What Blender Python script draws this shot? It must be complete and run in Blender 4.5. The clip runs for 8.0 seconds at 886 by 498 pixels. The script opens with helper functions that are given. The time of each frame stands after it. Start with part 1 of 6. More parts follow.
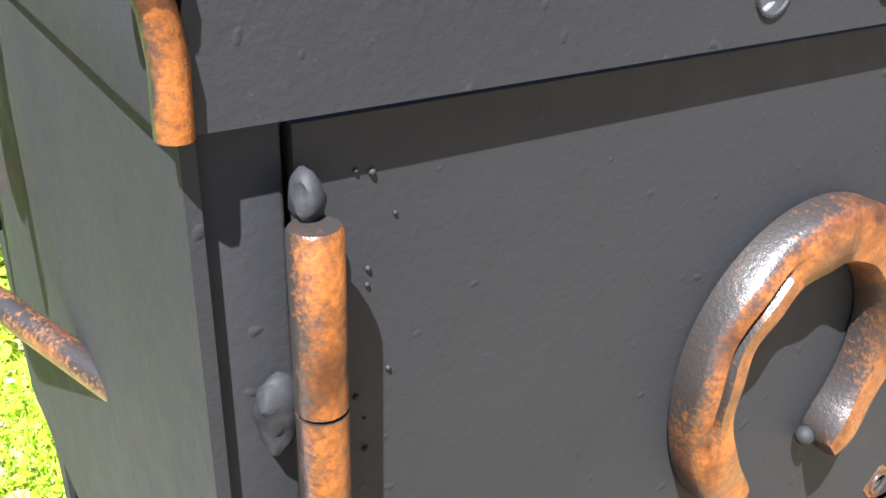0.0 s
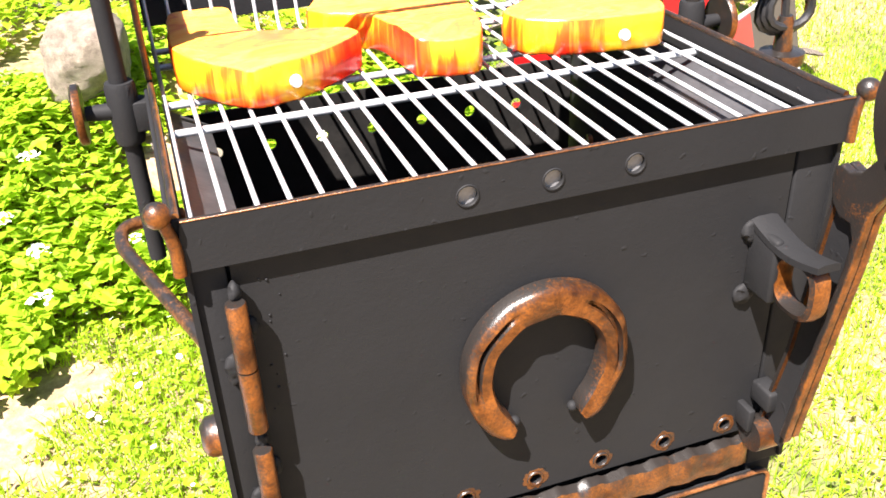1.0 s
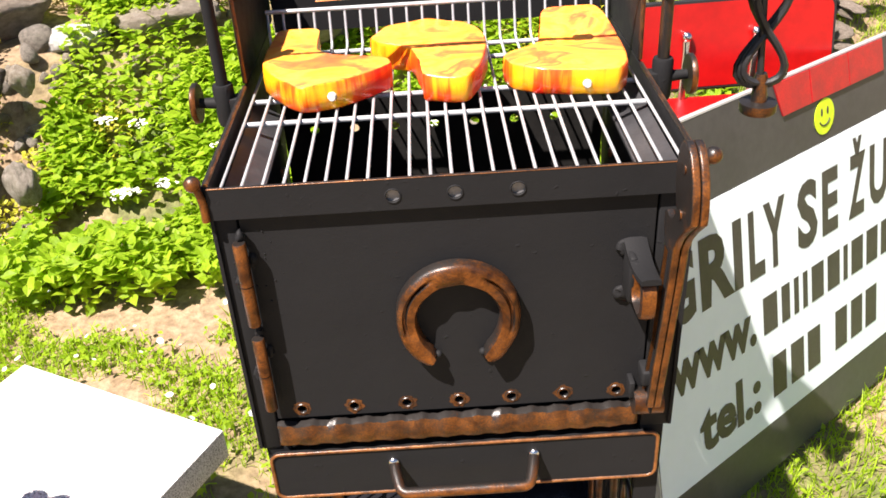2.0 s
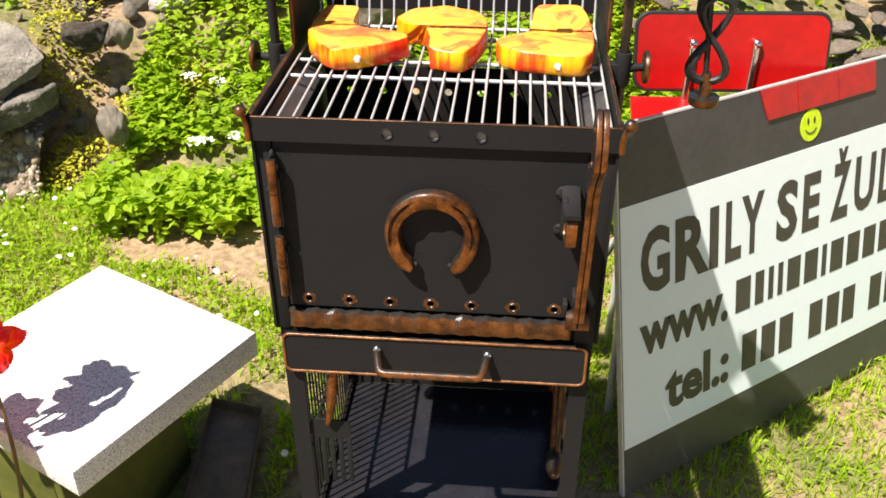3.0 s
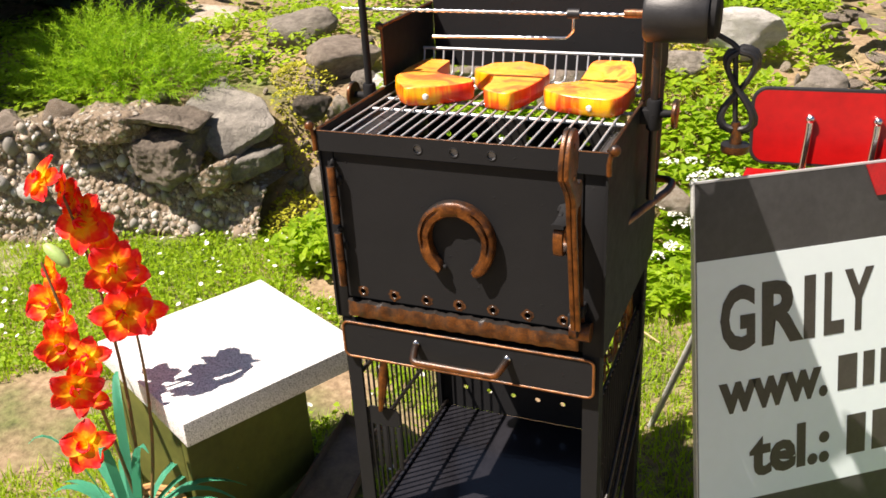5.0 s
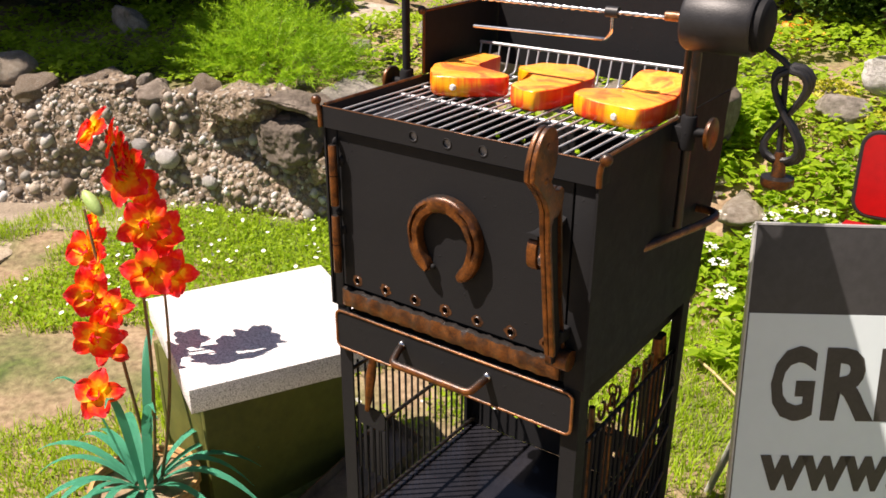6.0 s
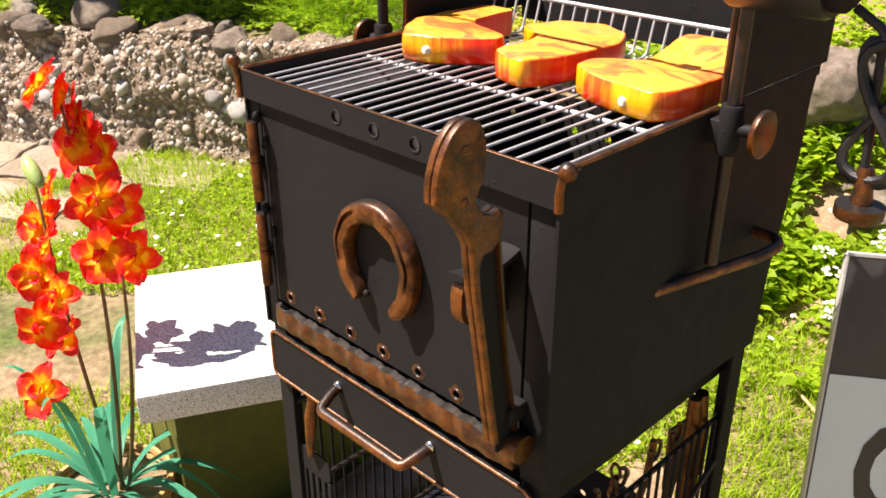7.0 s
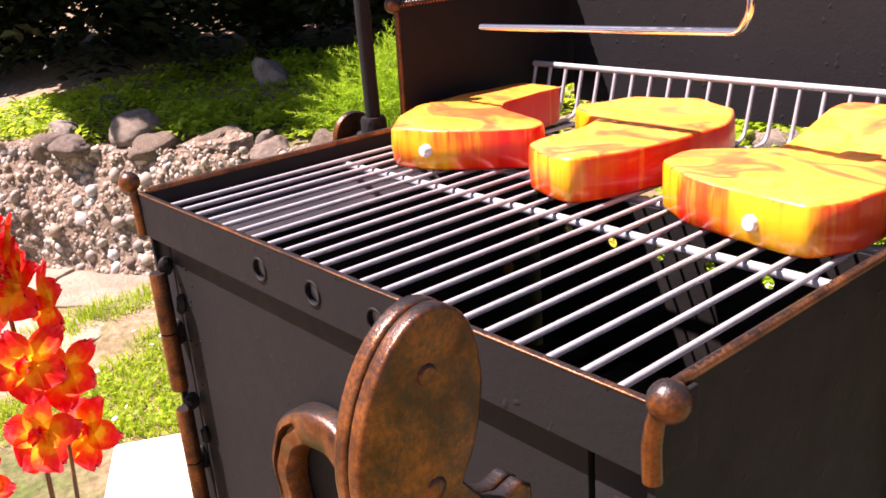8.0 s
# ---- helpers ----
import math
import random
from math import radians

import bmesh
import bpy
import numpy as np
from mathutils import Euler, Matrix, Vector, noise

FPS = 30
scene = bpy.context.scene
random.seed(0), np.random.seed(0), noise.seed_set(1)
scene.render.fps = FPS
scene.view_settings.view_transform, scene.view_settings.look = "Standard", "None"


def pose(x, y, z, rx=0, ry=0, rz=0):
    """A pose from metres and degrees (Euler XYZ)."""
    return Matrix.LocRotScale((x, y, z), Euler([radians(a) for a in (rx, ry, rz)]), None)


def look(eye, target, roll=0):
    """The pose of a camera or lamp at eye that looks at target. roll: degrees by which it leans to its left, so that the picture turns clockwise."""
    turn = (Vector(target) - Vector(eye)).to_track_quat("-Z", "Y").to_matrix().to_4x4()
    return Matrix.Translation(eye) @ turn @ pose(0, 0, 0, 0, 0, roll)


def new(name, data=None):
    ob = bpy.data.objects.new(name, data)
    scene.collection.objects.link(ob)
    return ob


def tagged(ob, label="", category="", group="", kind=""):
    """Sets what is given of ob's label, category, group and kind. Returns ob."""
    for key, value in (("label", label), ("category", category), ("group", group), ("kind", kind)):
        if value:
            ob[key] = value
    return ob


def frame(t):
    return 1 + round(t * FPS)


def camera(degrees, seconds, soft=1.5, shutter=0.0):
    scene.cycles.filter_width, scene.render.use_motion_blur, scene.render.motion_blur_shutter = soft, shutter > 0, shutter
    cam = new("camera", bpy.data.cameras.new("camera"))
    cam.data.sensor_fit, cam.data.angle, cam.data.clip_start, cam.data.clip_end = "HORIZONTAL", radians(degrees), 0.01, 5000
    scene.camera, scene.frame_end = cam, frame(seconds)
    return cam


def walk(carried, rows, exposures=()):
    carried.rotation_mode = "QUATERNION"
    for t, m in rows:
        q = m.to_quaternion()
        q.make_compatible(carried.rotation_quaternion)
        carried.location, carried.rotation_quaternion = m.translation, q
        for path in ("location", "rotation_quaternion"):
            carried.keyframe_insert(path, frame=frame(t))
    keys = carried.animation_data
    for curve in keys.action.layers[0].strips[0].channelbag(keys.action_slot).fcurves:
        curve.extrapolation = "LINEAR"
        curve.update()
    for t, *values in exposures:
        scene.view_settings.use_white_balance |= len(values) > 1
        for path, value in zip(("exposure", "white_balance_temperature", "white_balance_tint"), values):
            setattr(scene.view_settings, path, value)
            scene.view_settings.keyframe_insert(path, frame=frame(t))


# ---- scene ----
cam = camera(52.7, 8.0, 1.65)
PATH = [
    (0, (-0.234, -0.146, 0.927), (0.763, 1.343, 0.04), 1.7),
    (0.2, (-0.224, -0.168, 0.955), (0.604, 1.365, -0.026), 1.0),
    (0.5, (-0.212, -0.227, 1.008), (0.469, 1.325, -0.053), 0.0),
    (1, (-0.186, -0.394, 1.096), (0.343, 1.256, 0.098), -2.7),
    (1.5, (-0.121, -0.521, 1.182), (0.161, 1.154, 0.127), -3.3),
    (1.7, (-0.072, -0.556, 1.201), (0.028, 1.134, 0.135), -5.3),
    (3, (0.082, -0.838, 1.288), (-0.061, 0.839, 0.208), -0.1),
    (3.5, (0.146, -0.923, 1.308), (-0.13, 0.763, 0.269), -1.0),
    (4, (0.272, -0.971, 1.302), (-0.19, 0.706, 0.315), -0.5),
    (5.5, (0.477, -0.963, 1.222), (-0.398, 0.644, 0.415), -2.7),
    (6, (0.57, -0.805, 1.188), (-0.498, 0.683, 0.386), 0.2),
    (6.5, (0.566, -0.622, 1.143), (-0.614, 0.766, 0.318), -0.9),
    (7, (0.534, -0.453, 1.126), (-0.741, 0.806, 0.236), -0.2),
    (7.5, (0.474, -0.317, 1.116), (-0.877, 0.872, 0.242), -1.7),
    (7.7, (0.412, -0.255, 1.089), (-0.962, 0.983, 0.328), -3.3),
    (8, (0.339, -0.205, 1.047), (-1.108, 0.995, 0.364), -4.4),
]
EXPOSURES = [(0, 3.10, 5700, 12), (0.5, 3.05, 5900, 14), (1, 2.45, 6500, 16), (1.7, 1.75, 6600, 18), (3, 1.3, 6900, 13), (5.5, 1.10, 6950, 18), (6.5, 1.00, 7050, 21), (7.0, 1.40, 7150, 21), (7.5, 1.88, 7100, 24), (8, 1.67, 6950, 41)]
walk(cam, [(t, look(eye, target, roll)) for t, eye, target, roll in PATH], EXPOSURES)

# ---- world and sun ----
SUN_WAY = Vector((0.43, 0.38, -1.0)).normalized()
world = bpy.data.worlds.new("world")
scene.world = world
world.use_nodes = True
wn = world.node_tree.nodes
sky = wn.new("ShaderNodeTexSky")
sky.sky_type = "NISHITA"
sky.sun_disc = False
sky.sun_elevation = math.asin(-SUN_WAY.z)
sky.sun_rotation = math.atan2(-SUN_WAY.x, -SUN_WAY.y)
wn["Background"].inputs["Strength"].default_value = 0.038
world.node_tree.links.new(sky.outputs[0], wn["Background"].inputs["Color"])
sun_data = bpy.data.lights.new("sun", "SUN")
sun_data.energy = 5.0
sun_data.angle = radians(0.53)
sun_data.color = (1.0, 0.94, 0.85)
sun = new("sun", sun_data)
sun.matrix_world = look((-3, -3, 6), Vector((-3, -3, 6)) + SUN_WAY)


# ---- materials ----
def material(name, rough=0.6, metal=0.0):
    m = bpy.data.materials.new(name)
    m.use_nodes = True
    nt = m.node_tree
    b = nt.nodes["Principled BSDF"]
    b.inputs["Roughness"].default_value = rough
    b.inputs["Metallic"].default_value = metal
    return m, nt, b


def node(nt, kind, **inputs):
    n = nt.nodes.new(kind)
    for k, v in inputs.items():
        n.inputs[k.replace("_", " ")].default_value = v
    return n


def coords(nt, scale=(1, 1, 1), kind="Object"):
    tc = nt.nodes.new("ShaderNodeTexCoord")
    mp = nt.nodes.new("ShaderNodeMapping")
    mp.inputs["Scale"].default_value = scale
    nt.links.new(tc.outputs[kind], mp.inputs["Vector"])
    return mp.outputs[0]


def noise_tex(nt, vec, scale, detail=4.0, rough=0.6, distort=0.0):
    n = node(nt, "ShaderNodeTexNoise", Scale=scale, Detail=detail, Roughness=rough, Distortion=distort)
    if vec is not None:
        nt.links.new(vec, n.inputs["Vector"])
    return n.outputs["Fac"]


def ramp(nt, fac, stops):
    r = nt.nodes.new("ShaderNodeValToRGB")
    els = r.color_ramp.elements
    while len(els) < len(stops):
        els.new(0.5)
    for e, (p, c) in zip(els, stops):
        e.position = p
        e.color = (*c, 1) if len(c) == 3 else c
    nt.links.new(fac, r.inputs[0])
    return r.outputs[0]


def mix(nt, fac, a, b, blend="MIX"):
    m = nt.nodes.new("ShaderNodeMix")
    m.data_type = "RGBA"
    m.blend_type = blend
    for sock, v in ((m.inputs[0], fac), (m.inputs[6], a), (m.inputs[7], b)):
        if isinstance(v, (int, float)):
            sock.default_value = v
        elif isinstance(v, tuple):
            sock.default_value = (*v, 1)
        else:
            nt.links.new(v, sock)
    return m.outputs[2]


def mathn(nt, op, a, b=0.0):
    m = nt.nodes.new("ShaderNodeMath")
    m.operation = op
    for sock, v in zip(m.inputs, (a, b)):
        if isinstance(v, (int, float)):
            sock.default_value = v
        else:
            nt.links.new(v, sock)
    return m.outputs[0]


def bump(nt, b, height, strength=0.3, dist=0.002):
    n = node(nt, "ShaderNodeBump", Strength=strength, Distance=dist)
    nt.links.new(height, n.inputs["Height"])
    nt.links.new(n.outputs[0], b.inputs["Normal"])


def island_random(nt):
    return nt.nodes.new("ShaderNodeNewGeometry").outputs["Random Per Island"]


def object_random(nt):
    return nt.nodes.new("ShaderNodeObjectInfo").outputs["Random"]


def mat_two(name, c1, c2, scale, rough, metal=0.0, fine=None, bump_s=0.3, bump_d=0.001, stretch=(1, 1, 1), spec=0.5, dirt=0.35):
    m, nt, b = material(name, rough, metal)
    v = coords(nt, stretch)
    f = noise_tex(nt, v, scale)
    f2 = noise_tex(nt, v, fine or scale * 9)
    col = mix(nt, ramp(nt, f, [(0.35, (0, 0, 0)), (0.65, (1, 1, 1))]), c1, c2)
    col = mix(nt, dirt, col, ramp(nt, f2, [(0.3, (0.35, 0.35, 0.35)), (0.7, (1, 1, 1))]), "MULTIPLY")
    nt.links.new(col, b.inputs["Base Color"])
    b.inputs["Specular IOR Level"].default_value = spec
    bump(nt, b, f2, bump_s, bump_d)
    return m


def make_black_paint():
    m, nt, b = material("black_paint", 0.6)
    v = coords(nt)
    big = noise_tex(nt, v, 9)
    fine = noise_tex(nt, v, 420, 3)
    mid = noise_tex(nt, v, 60, 4)
    col = mix(nt, big, (0.0098, 0.0101, 0.0112), (0.0150, 0.0153, 0.0165))
    speck = ramp(nt, noise_tex(nt, v, 900, 2), [(0.70, (0, 0, 0)), (0.76, (1, 1, 1))])
    col = mix(nt, mathn(nt, "MULTIPLY", speck, 0.18), col, (0.10, 0.045, 0.02))
    nt.links.new(col, b.inputs["Base Color"])
    nt.links.new(ramp(nt, mid, [(0.3, (0.62, 0.62, 0.62)), (0.75, (0.76, 0.76, 0.76))]), b.inputs["Roughness"])
    b.inputs["Specular IOR Level"].default_value = 0.17
    # brush waves, grit and single runs of thick paint
    blob = ramp(nt, noise_tex(nt, v, 130, 1), [(0.70, (0, 0, 0)), (0.78, (1, 1, 1))])
    relief = mathn(nt, "ADD", fine, mathn(nt, "MULTIPLY", mid, 2.0))
    relief = mathn(nt, "ADD", relief, mathn(nt, "MULTIPLY", blob, 2.5))
    bump(nt, b, relief, 0.28, 0.0006)
    return m


def make_copper(name, dark, light, cover):
    """Black iron dusted with copper paint from the front and below; a higher cover leaves more of it black."""
    m, nt, b = material(name, 0.34)
    v = coords(nt)
    n1 = noise_tex(nt, v, 55, 6, 0.72)
    n2 = noise_tex(nt, v, 620, 3, 0.7)
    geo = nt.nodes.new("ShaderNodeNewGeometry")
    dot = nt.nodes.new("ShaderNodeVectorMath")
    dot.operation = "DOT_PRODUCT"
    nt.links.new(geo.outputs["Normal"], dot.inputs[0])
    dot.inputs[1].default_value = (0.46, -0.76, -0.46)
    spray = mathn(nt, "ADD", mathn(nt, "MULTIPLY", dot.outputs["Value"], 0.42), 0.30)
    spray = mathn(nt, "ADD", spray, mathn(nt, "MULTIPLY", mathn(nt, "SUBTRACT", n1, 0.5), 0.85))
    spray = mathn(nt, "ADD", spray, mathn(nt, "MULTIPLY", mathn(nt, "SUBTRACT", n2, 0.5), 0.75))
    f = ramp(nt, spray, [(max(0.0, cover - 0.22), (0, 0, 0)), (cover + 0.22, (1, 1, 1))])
    cop = mix(nt, ramp(nt, mathn(nt, "ADD", mathn(nt, "MULTIPLY", n2, 0.42), mathn(nt, "MULTIPLY", noise_tex(nt, v, 90, 4), 0.58)), [(0.36, (0, 0, 0)), (0.64, (1, 1, 1))]), dark, light)
    worn = ramp(nt, noise_tex(nt, v, 34, 4, 0.65, 0.6), [(0.36, (0.30, 0.27, 0.24)), (0.54, (1, 1, 1))])
    cop = mix(nt, 1.0, cop, worn, "MULTIPLY")
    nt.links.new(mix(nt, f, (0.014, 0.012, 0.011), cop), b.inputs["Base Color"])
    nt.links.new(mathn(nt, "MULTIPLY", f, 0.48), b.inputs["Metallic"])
    bump(nt, b, mathn(nt, "ADD", n2, n1), 0.35, 0.0007)
    return m


def make_steak():
    """Painted wax: yellow fat towards the front, red flanks with pale runs, and a marbled top."""
    m, nt, b = material("painted_wax", 0.30)
    tall = coords(nt, (1, 1, 0.06))
    flat = coords(nt)
    geo = nt.nodes.new("ShaderNodeNewGeometry")
    sep = nt.nodes.new("ShaderNodeSeparateXYZ")
    nt.links.new(geo.outputs["Normal"], sep.inputs[0])
    up = ramp(nt, sep.outputs["Z"], [(0.60, (0, 0, 0)), (0.88, (1, 1, 1))])
    fat = nt.nodes.new("ShaderNodeVectorMath")
    fat.operation = "DOT_PRODUCT"
    nt.links.new(geo.outputs["Normal"], fat.inputs[0])
    fat.inputs[1].default_value = (-0.34, -0.94, 0.0)
    patch = noise_tex(nt, flat, 13, 2)
    s = mathn(nt, "ADD", patch, mathn(nt, "MULTIPLY", fat.outputs["Value"], -0.17))
    s = mathn(nt, "ADD", s, mathn(nt, "MULTIPLY", mathn(nt, "SUBTRACT", noise_tex(nt, tall, 170, 3), 0.5), 0.40))
    side = ramp(nt, s, [(0.23, (0.92, 0.44, 0.008)), (0.32, (0.90, 0.30, 0.008)), (0.39, (0.88, 0.09, 0.006)), (0.56, (0.78, 0.020, 0.005))])
    runs = ramp(nt, noise_tex(nt, tall, 210, 2, 0.5, 0.3), [(0.60, (0, 0, 0)), (0.68, (1, 1, 1))])
    side = mix(nt, mathn(nt, "MULTIPLY", runs, 0.38), side, (0.95, 0.36, 0.03))
    # marbling: bands that follow the slow swell of the meat
    swell = noise_tex(nt, coords(nt, (1.0, 1.6, 1.0)), 15, 3, 0.5, 1.0)
    top = ramp(nt, swell, [(0.28, (0.92, 0.30, 0.022)), (0.40, (0.95, 0.44, 0.070)), (0.47, (0.90, 0.31, 0.035)), (0.51, (0.95, 0.43, 0.075)), (0.56, (0.88, 0.25, 0.05)), (0.61, (0.72, 0.13, 0.05)), (0.67, (0.92, 0.35, 0.06))])
    grain = noise_tex(nt, coords(nt, (1.0, 3.5, 1.0)), 90, 3)
    top = mix(nt, 0.25, top, ramp(nt, grain, [(0.35, (0.75, 0.45, 0.3)), (0.6, (1, 1, 1))]), "MULTIPLY")
    nt.links.new(mix(nt, up, side, top), b.inputs["Base Color"])
    b.inputs["Subsurface Weight"].default_value = 0.12
    b.inputs["Subsurface Radius"].default_value = (1.0, 0.45, 0.15)
    b.inputs["Subsurface Scale"].default_value = 0.006
    b.inputs["Coat Weight"].default_value = 0.10
    bump(nt, b, mathn(nt, "ADD", grain, noise_tex(nt, tall, 170, 3)), 0.22, 0.0012)
    return m


def make_granite():
    m, nt, b = material("granite", 0.55)
    v = coords(nt)
    vor = nt.nodes.new("ShaderNodeTexVoronoi")
    vor.inputs["Scale"].default_value = 420
    nt.links.new(v, vor.inputs["Vector"])
    sp = ramp(nt, noise_tex(nt, v, 500, 2), [(0.36, (0.16, 0.16, 0.17)), (0.46, (0.60, 0.60, 0.61)), (0.6, (0.80, 0.80, 0.82))])
    col = mix(nt, 0.35, sp, vor.outputs["Color"], "SOFT_LIGHT")
    hsv = node(nt, "ShaderNodeHueSaturation", Saturation=0.05)
    nt.links.new(col, hsv.inputs["Color"])
    stain = ramp(nt, noise_tex(nt, v, 7), [(0.3, (0.82, 0.82, 0.82)), (0.7, (1, 1, 1))])
    nt.links.new(mix(nt, 1.0, hsv.outputs[0], stain, "MULTIPLY"), b.inputs["Base Color"])
    bump(nt, b, noise_tex(nt, v, 300, 3), 0.2, 0.0008)
    return m


def make_leaf(name, dark, light, rough=0.5, trans=0.35):
    m, nt, b = material(name, rough)
    r = island_random(nt)
    v = coords(nt)
    n = noise_tex(nt, v, 2.2, 3)
    f = mathn(nt, "ADD", mathn(nt, "MULTIPLY", r, 0.65), mathn(nt, "MULTIPLY", n, 0.45))
    col = mix(nt, f, dark, light)
    nt.links.new(col, b.inputs["Base Color"])
    b.inputs["Specular IOR Level"].default_value = 0.25
    if trans:
        tr = nt.nodes.new("ShaderNodeBsdfTranslucent")
        nt.links.new(mix(nt, 0.5, col, tuple(min(1, c * 1.3) for c in light)), tr.inputs["Color"])
        ms = nt.nodes.new("ShaderNodeMixShader")
        ms.inputs[0].default_value = trans
        nt.links.new(b.outputs[0], ms.inputs[1])
        nt.links.new(tr.outputs[0], ms.inputs[2])
        nt.links.new(ms.outputs[0], nt.nodes["Material Output"].inputs["Surface"])
    return m


def make_petal():
    m, nt, b = material("silk_petal", 0.55)
    v = coords(nt, kind="UV")
    sep = nt.nodes.new("ShaderNodeSeparateXYZ")
    nt.links.new(v, sep.inputs[0])
    n = noise_tex(nt, coords(nt), 60, 3)
    f = mathn(nt, "ADD", sep.outputs["Y"], mathn(nt, "MULTIPLY", mathn(nt, "SUBTRACT", n, 0.5), 0.9))
    col = ramp(nt, f, [(0.20, (0.96, 0.66, 0.03)), (0.40, (0.95, 0.40, 0.015)), (0.56, (0.93, 0.09, 0.010)), (0.80, (0.90, 0.016, 0.014)), (1.0, (0.92, 0.08, 0.09))])
    nt.links.new(col, b.inputs["Base Color"])
    b.inputs["Specular IOR Level"].default_value = 0.2
    tr = nt.nodes.new("ShaderNodeBsdfTranslucent")
    nt.links.new(col, tr.inputs["Color"])
    ms = nt.nodes.new("ShaderNodeMixShader")
    ms.inputs[0].default_value = 0.5
    nt.links.new(b.outputs[0], ms.inputs[1])
    nt.links.new(tr.outputs[0], ms.inputs[2])
    nt.links.new(ms.outputs[0], nt.nodes["Material Output"].inputs["Surface"])
    return m


def make_soil():
    m, nt, b = material("soil_and_turf", 0.9)
    v = coords(nt)
    big = noise_tex(nt, v, 1.6, 5)
    fine = noise_tex(nt, v, 45, 5)
    soil = ramp(nt, fine, [(0.25, (0.12, 0.078, 0.042)), (0.5, (0.25, 0.175, 0.105)), (0.8, (0.38, 0.29, 0.19))])
    turf = ramp(nt, fine, [(0.3, (0.03, 0.05, 0.008)), (0.7, (0.10, 0.14, 0.025))])
    nt.links.new(mix(nt, ramp(nt, big, [(0.48, (0, 0, 0)), (0.66, (1, 1, 1))]), soil, turf), b.inputs["Base Color"])
    bump(nt, b, fine, 0.8, 0.01)
    return m


def make_rock(name, c1, c2, c3, scale=7.0):
    m, nt, b = material(name, 0.85)
    v = coords(nt)
    n = noise_tex(nt, v, scale, 6, 0.7)
    f = noise_tex(nt, v, scale * 14, 5, 0.7)
    col = ramp(nt, n, [(0.3, c1), (0.5, c2), (0.72, c3)])
    col = mix(nt, 0.6, col, ramp(nt, f, [(0.3, (0.4, 0.4, 0.4)), (0.65, (1, 1, 1))]), "MULTIPLY")
    hue = node(nt, "ShaderNodeHueSaturation")
    nt.links.new(mathn(nt, "ADD", mathn(nt, "MULTIPLY", object_random(nt), 0.5), 0.75), hue.inputs["Value"])
    nt.links.new(col, hue.inputs["Color"])
    nt.links.new(hue.outputs[0], b.inputs["Base Color"])
    bump(nt, b, mathn(nt, "ADD", n, mathn(nt, "MULTIPLY", f, 0.5)), 0.9, 0.02)
    return m


def make_pebble(by_island):
    m, nt, b = material("pebble", 0.62)
    r = island_random(nt) if by_island else object_random(nt)
    n = noise_tex(nt, coords(nt), 60, 4)
    base = ramp(nt, r, [(0.0, (0.13, 0.095, 0.065)), (0.25, (0.33, 0.25, 0.175)), (0.45, (0.23, 0.22, 0.195)), (0.65, (0.40, 0.35, 0.29)), (0.82, (0.47, 0.375, 0.27)), (0.94, (0.50, 0.50, 0.475)), (1.0, (0.72, 0.71, 0.68))])
    nt.links.new(mix(nt, 0.5, base, ramp(nt, n, [(0.3, (0.5, 0.5, 0.5)), (0.7, (1, 1, 1))]), "MULTIPLY"), b.inputs["Base Color"])
    bump(nt, b, n, 0.4, 0.004)
    return m


def make_conglomerate():
    """Rough lime concrete: brown matrix with grit and rounded stones standing out of it."""
    m, nt, b = material("pebbly_concrete", 0.9)
    v = coords(nt)
    cell = node(nt, "ShaderNodeTexVoronoi", Scale=46.0, Randomness=1.0)
    nt.links.new(v, cell.inputs["Vector"])
    stone = ramp(nt, cell.outputs["Distance"], [(0.30, (1, 1, 1)), (0.52, (0, 0, 0))])
    grit = noise_tex(nt, v, 150, 5, 0.75)
    matrix = ramp(nt, grit, [(0.28, (0.11, 0.080, 0.054)), (0.5, (0.27, 0.205, 0.142)), (0.75, (0.45, 0.37, 0.27))])
    sep = nt.nodes.new("ShaderNodeSeparateColor")
    nt.links.new(cell.outputs["Color"], sep.inputs[0])
    tone = ramp(nt, sep.outputs[0], [(0.1, (0.19, 0.15, 0.115)), (0.5, (0.36, 0.32, 0.265)), (0.9, (0.58, 0.555, 0.50))])
    nt.links.new(mix(nt, mathn(nt, "MULTIPLY", stone, 0.75), matrix, tone), b.inputs["Base Color"])
    bump(nt, b, mathn(nt, "ADD", mathn(nt, "MULTIPLY", stone, 0.9), grit), 0.9, 0.012)
    return m


def make_basket():
    m, nt, b = material("wicker", 0.6)
    r = island_random(nt)
    n = noise_tex(nt, coords(nt, (1, 1, 4)), 160, 3)
    col = mix(nt, r, (0.33, 0.15, 0.05), (0.58, 0.33, 0.13))
    nt.links.new(mix(nt, 0.5, col, ramp(nt, n, [(0.3, (0.5, 0.5, 0.5)), (0.7, (1, 1, 1))]), "MULTIPLY"), b.inputs["Base Color"])
    bump(nt, b, n, 0.3, 0.001)
    return m


BLACK = make_black_paint()
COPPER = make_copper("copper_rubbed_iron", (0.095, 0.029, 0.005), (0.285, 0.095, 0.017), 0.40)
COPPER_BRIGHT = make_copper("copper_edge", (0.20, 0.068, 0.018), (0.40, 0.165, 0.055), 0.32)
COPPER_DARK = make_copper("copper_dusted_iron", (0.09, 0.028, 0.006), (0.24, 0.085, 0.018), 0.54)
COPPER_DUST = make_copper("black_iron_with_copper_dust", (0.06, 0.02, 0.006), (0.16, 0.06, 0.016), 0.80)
WIRE = mat_two("zinc_wire", (0.58, 0.60, 0.62), (0.48, 0.50, 0.52), 90, 0.36, 0.35, bump_s=0.1)
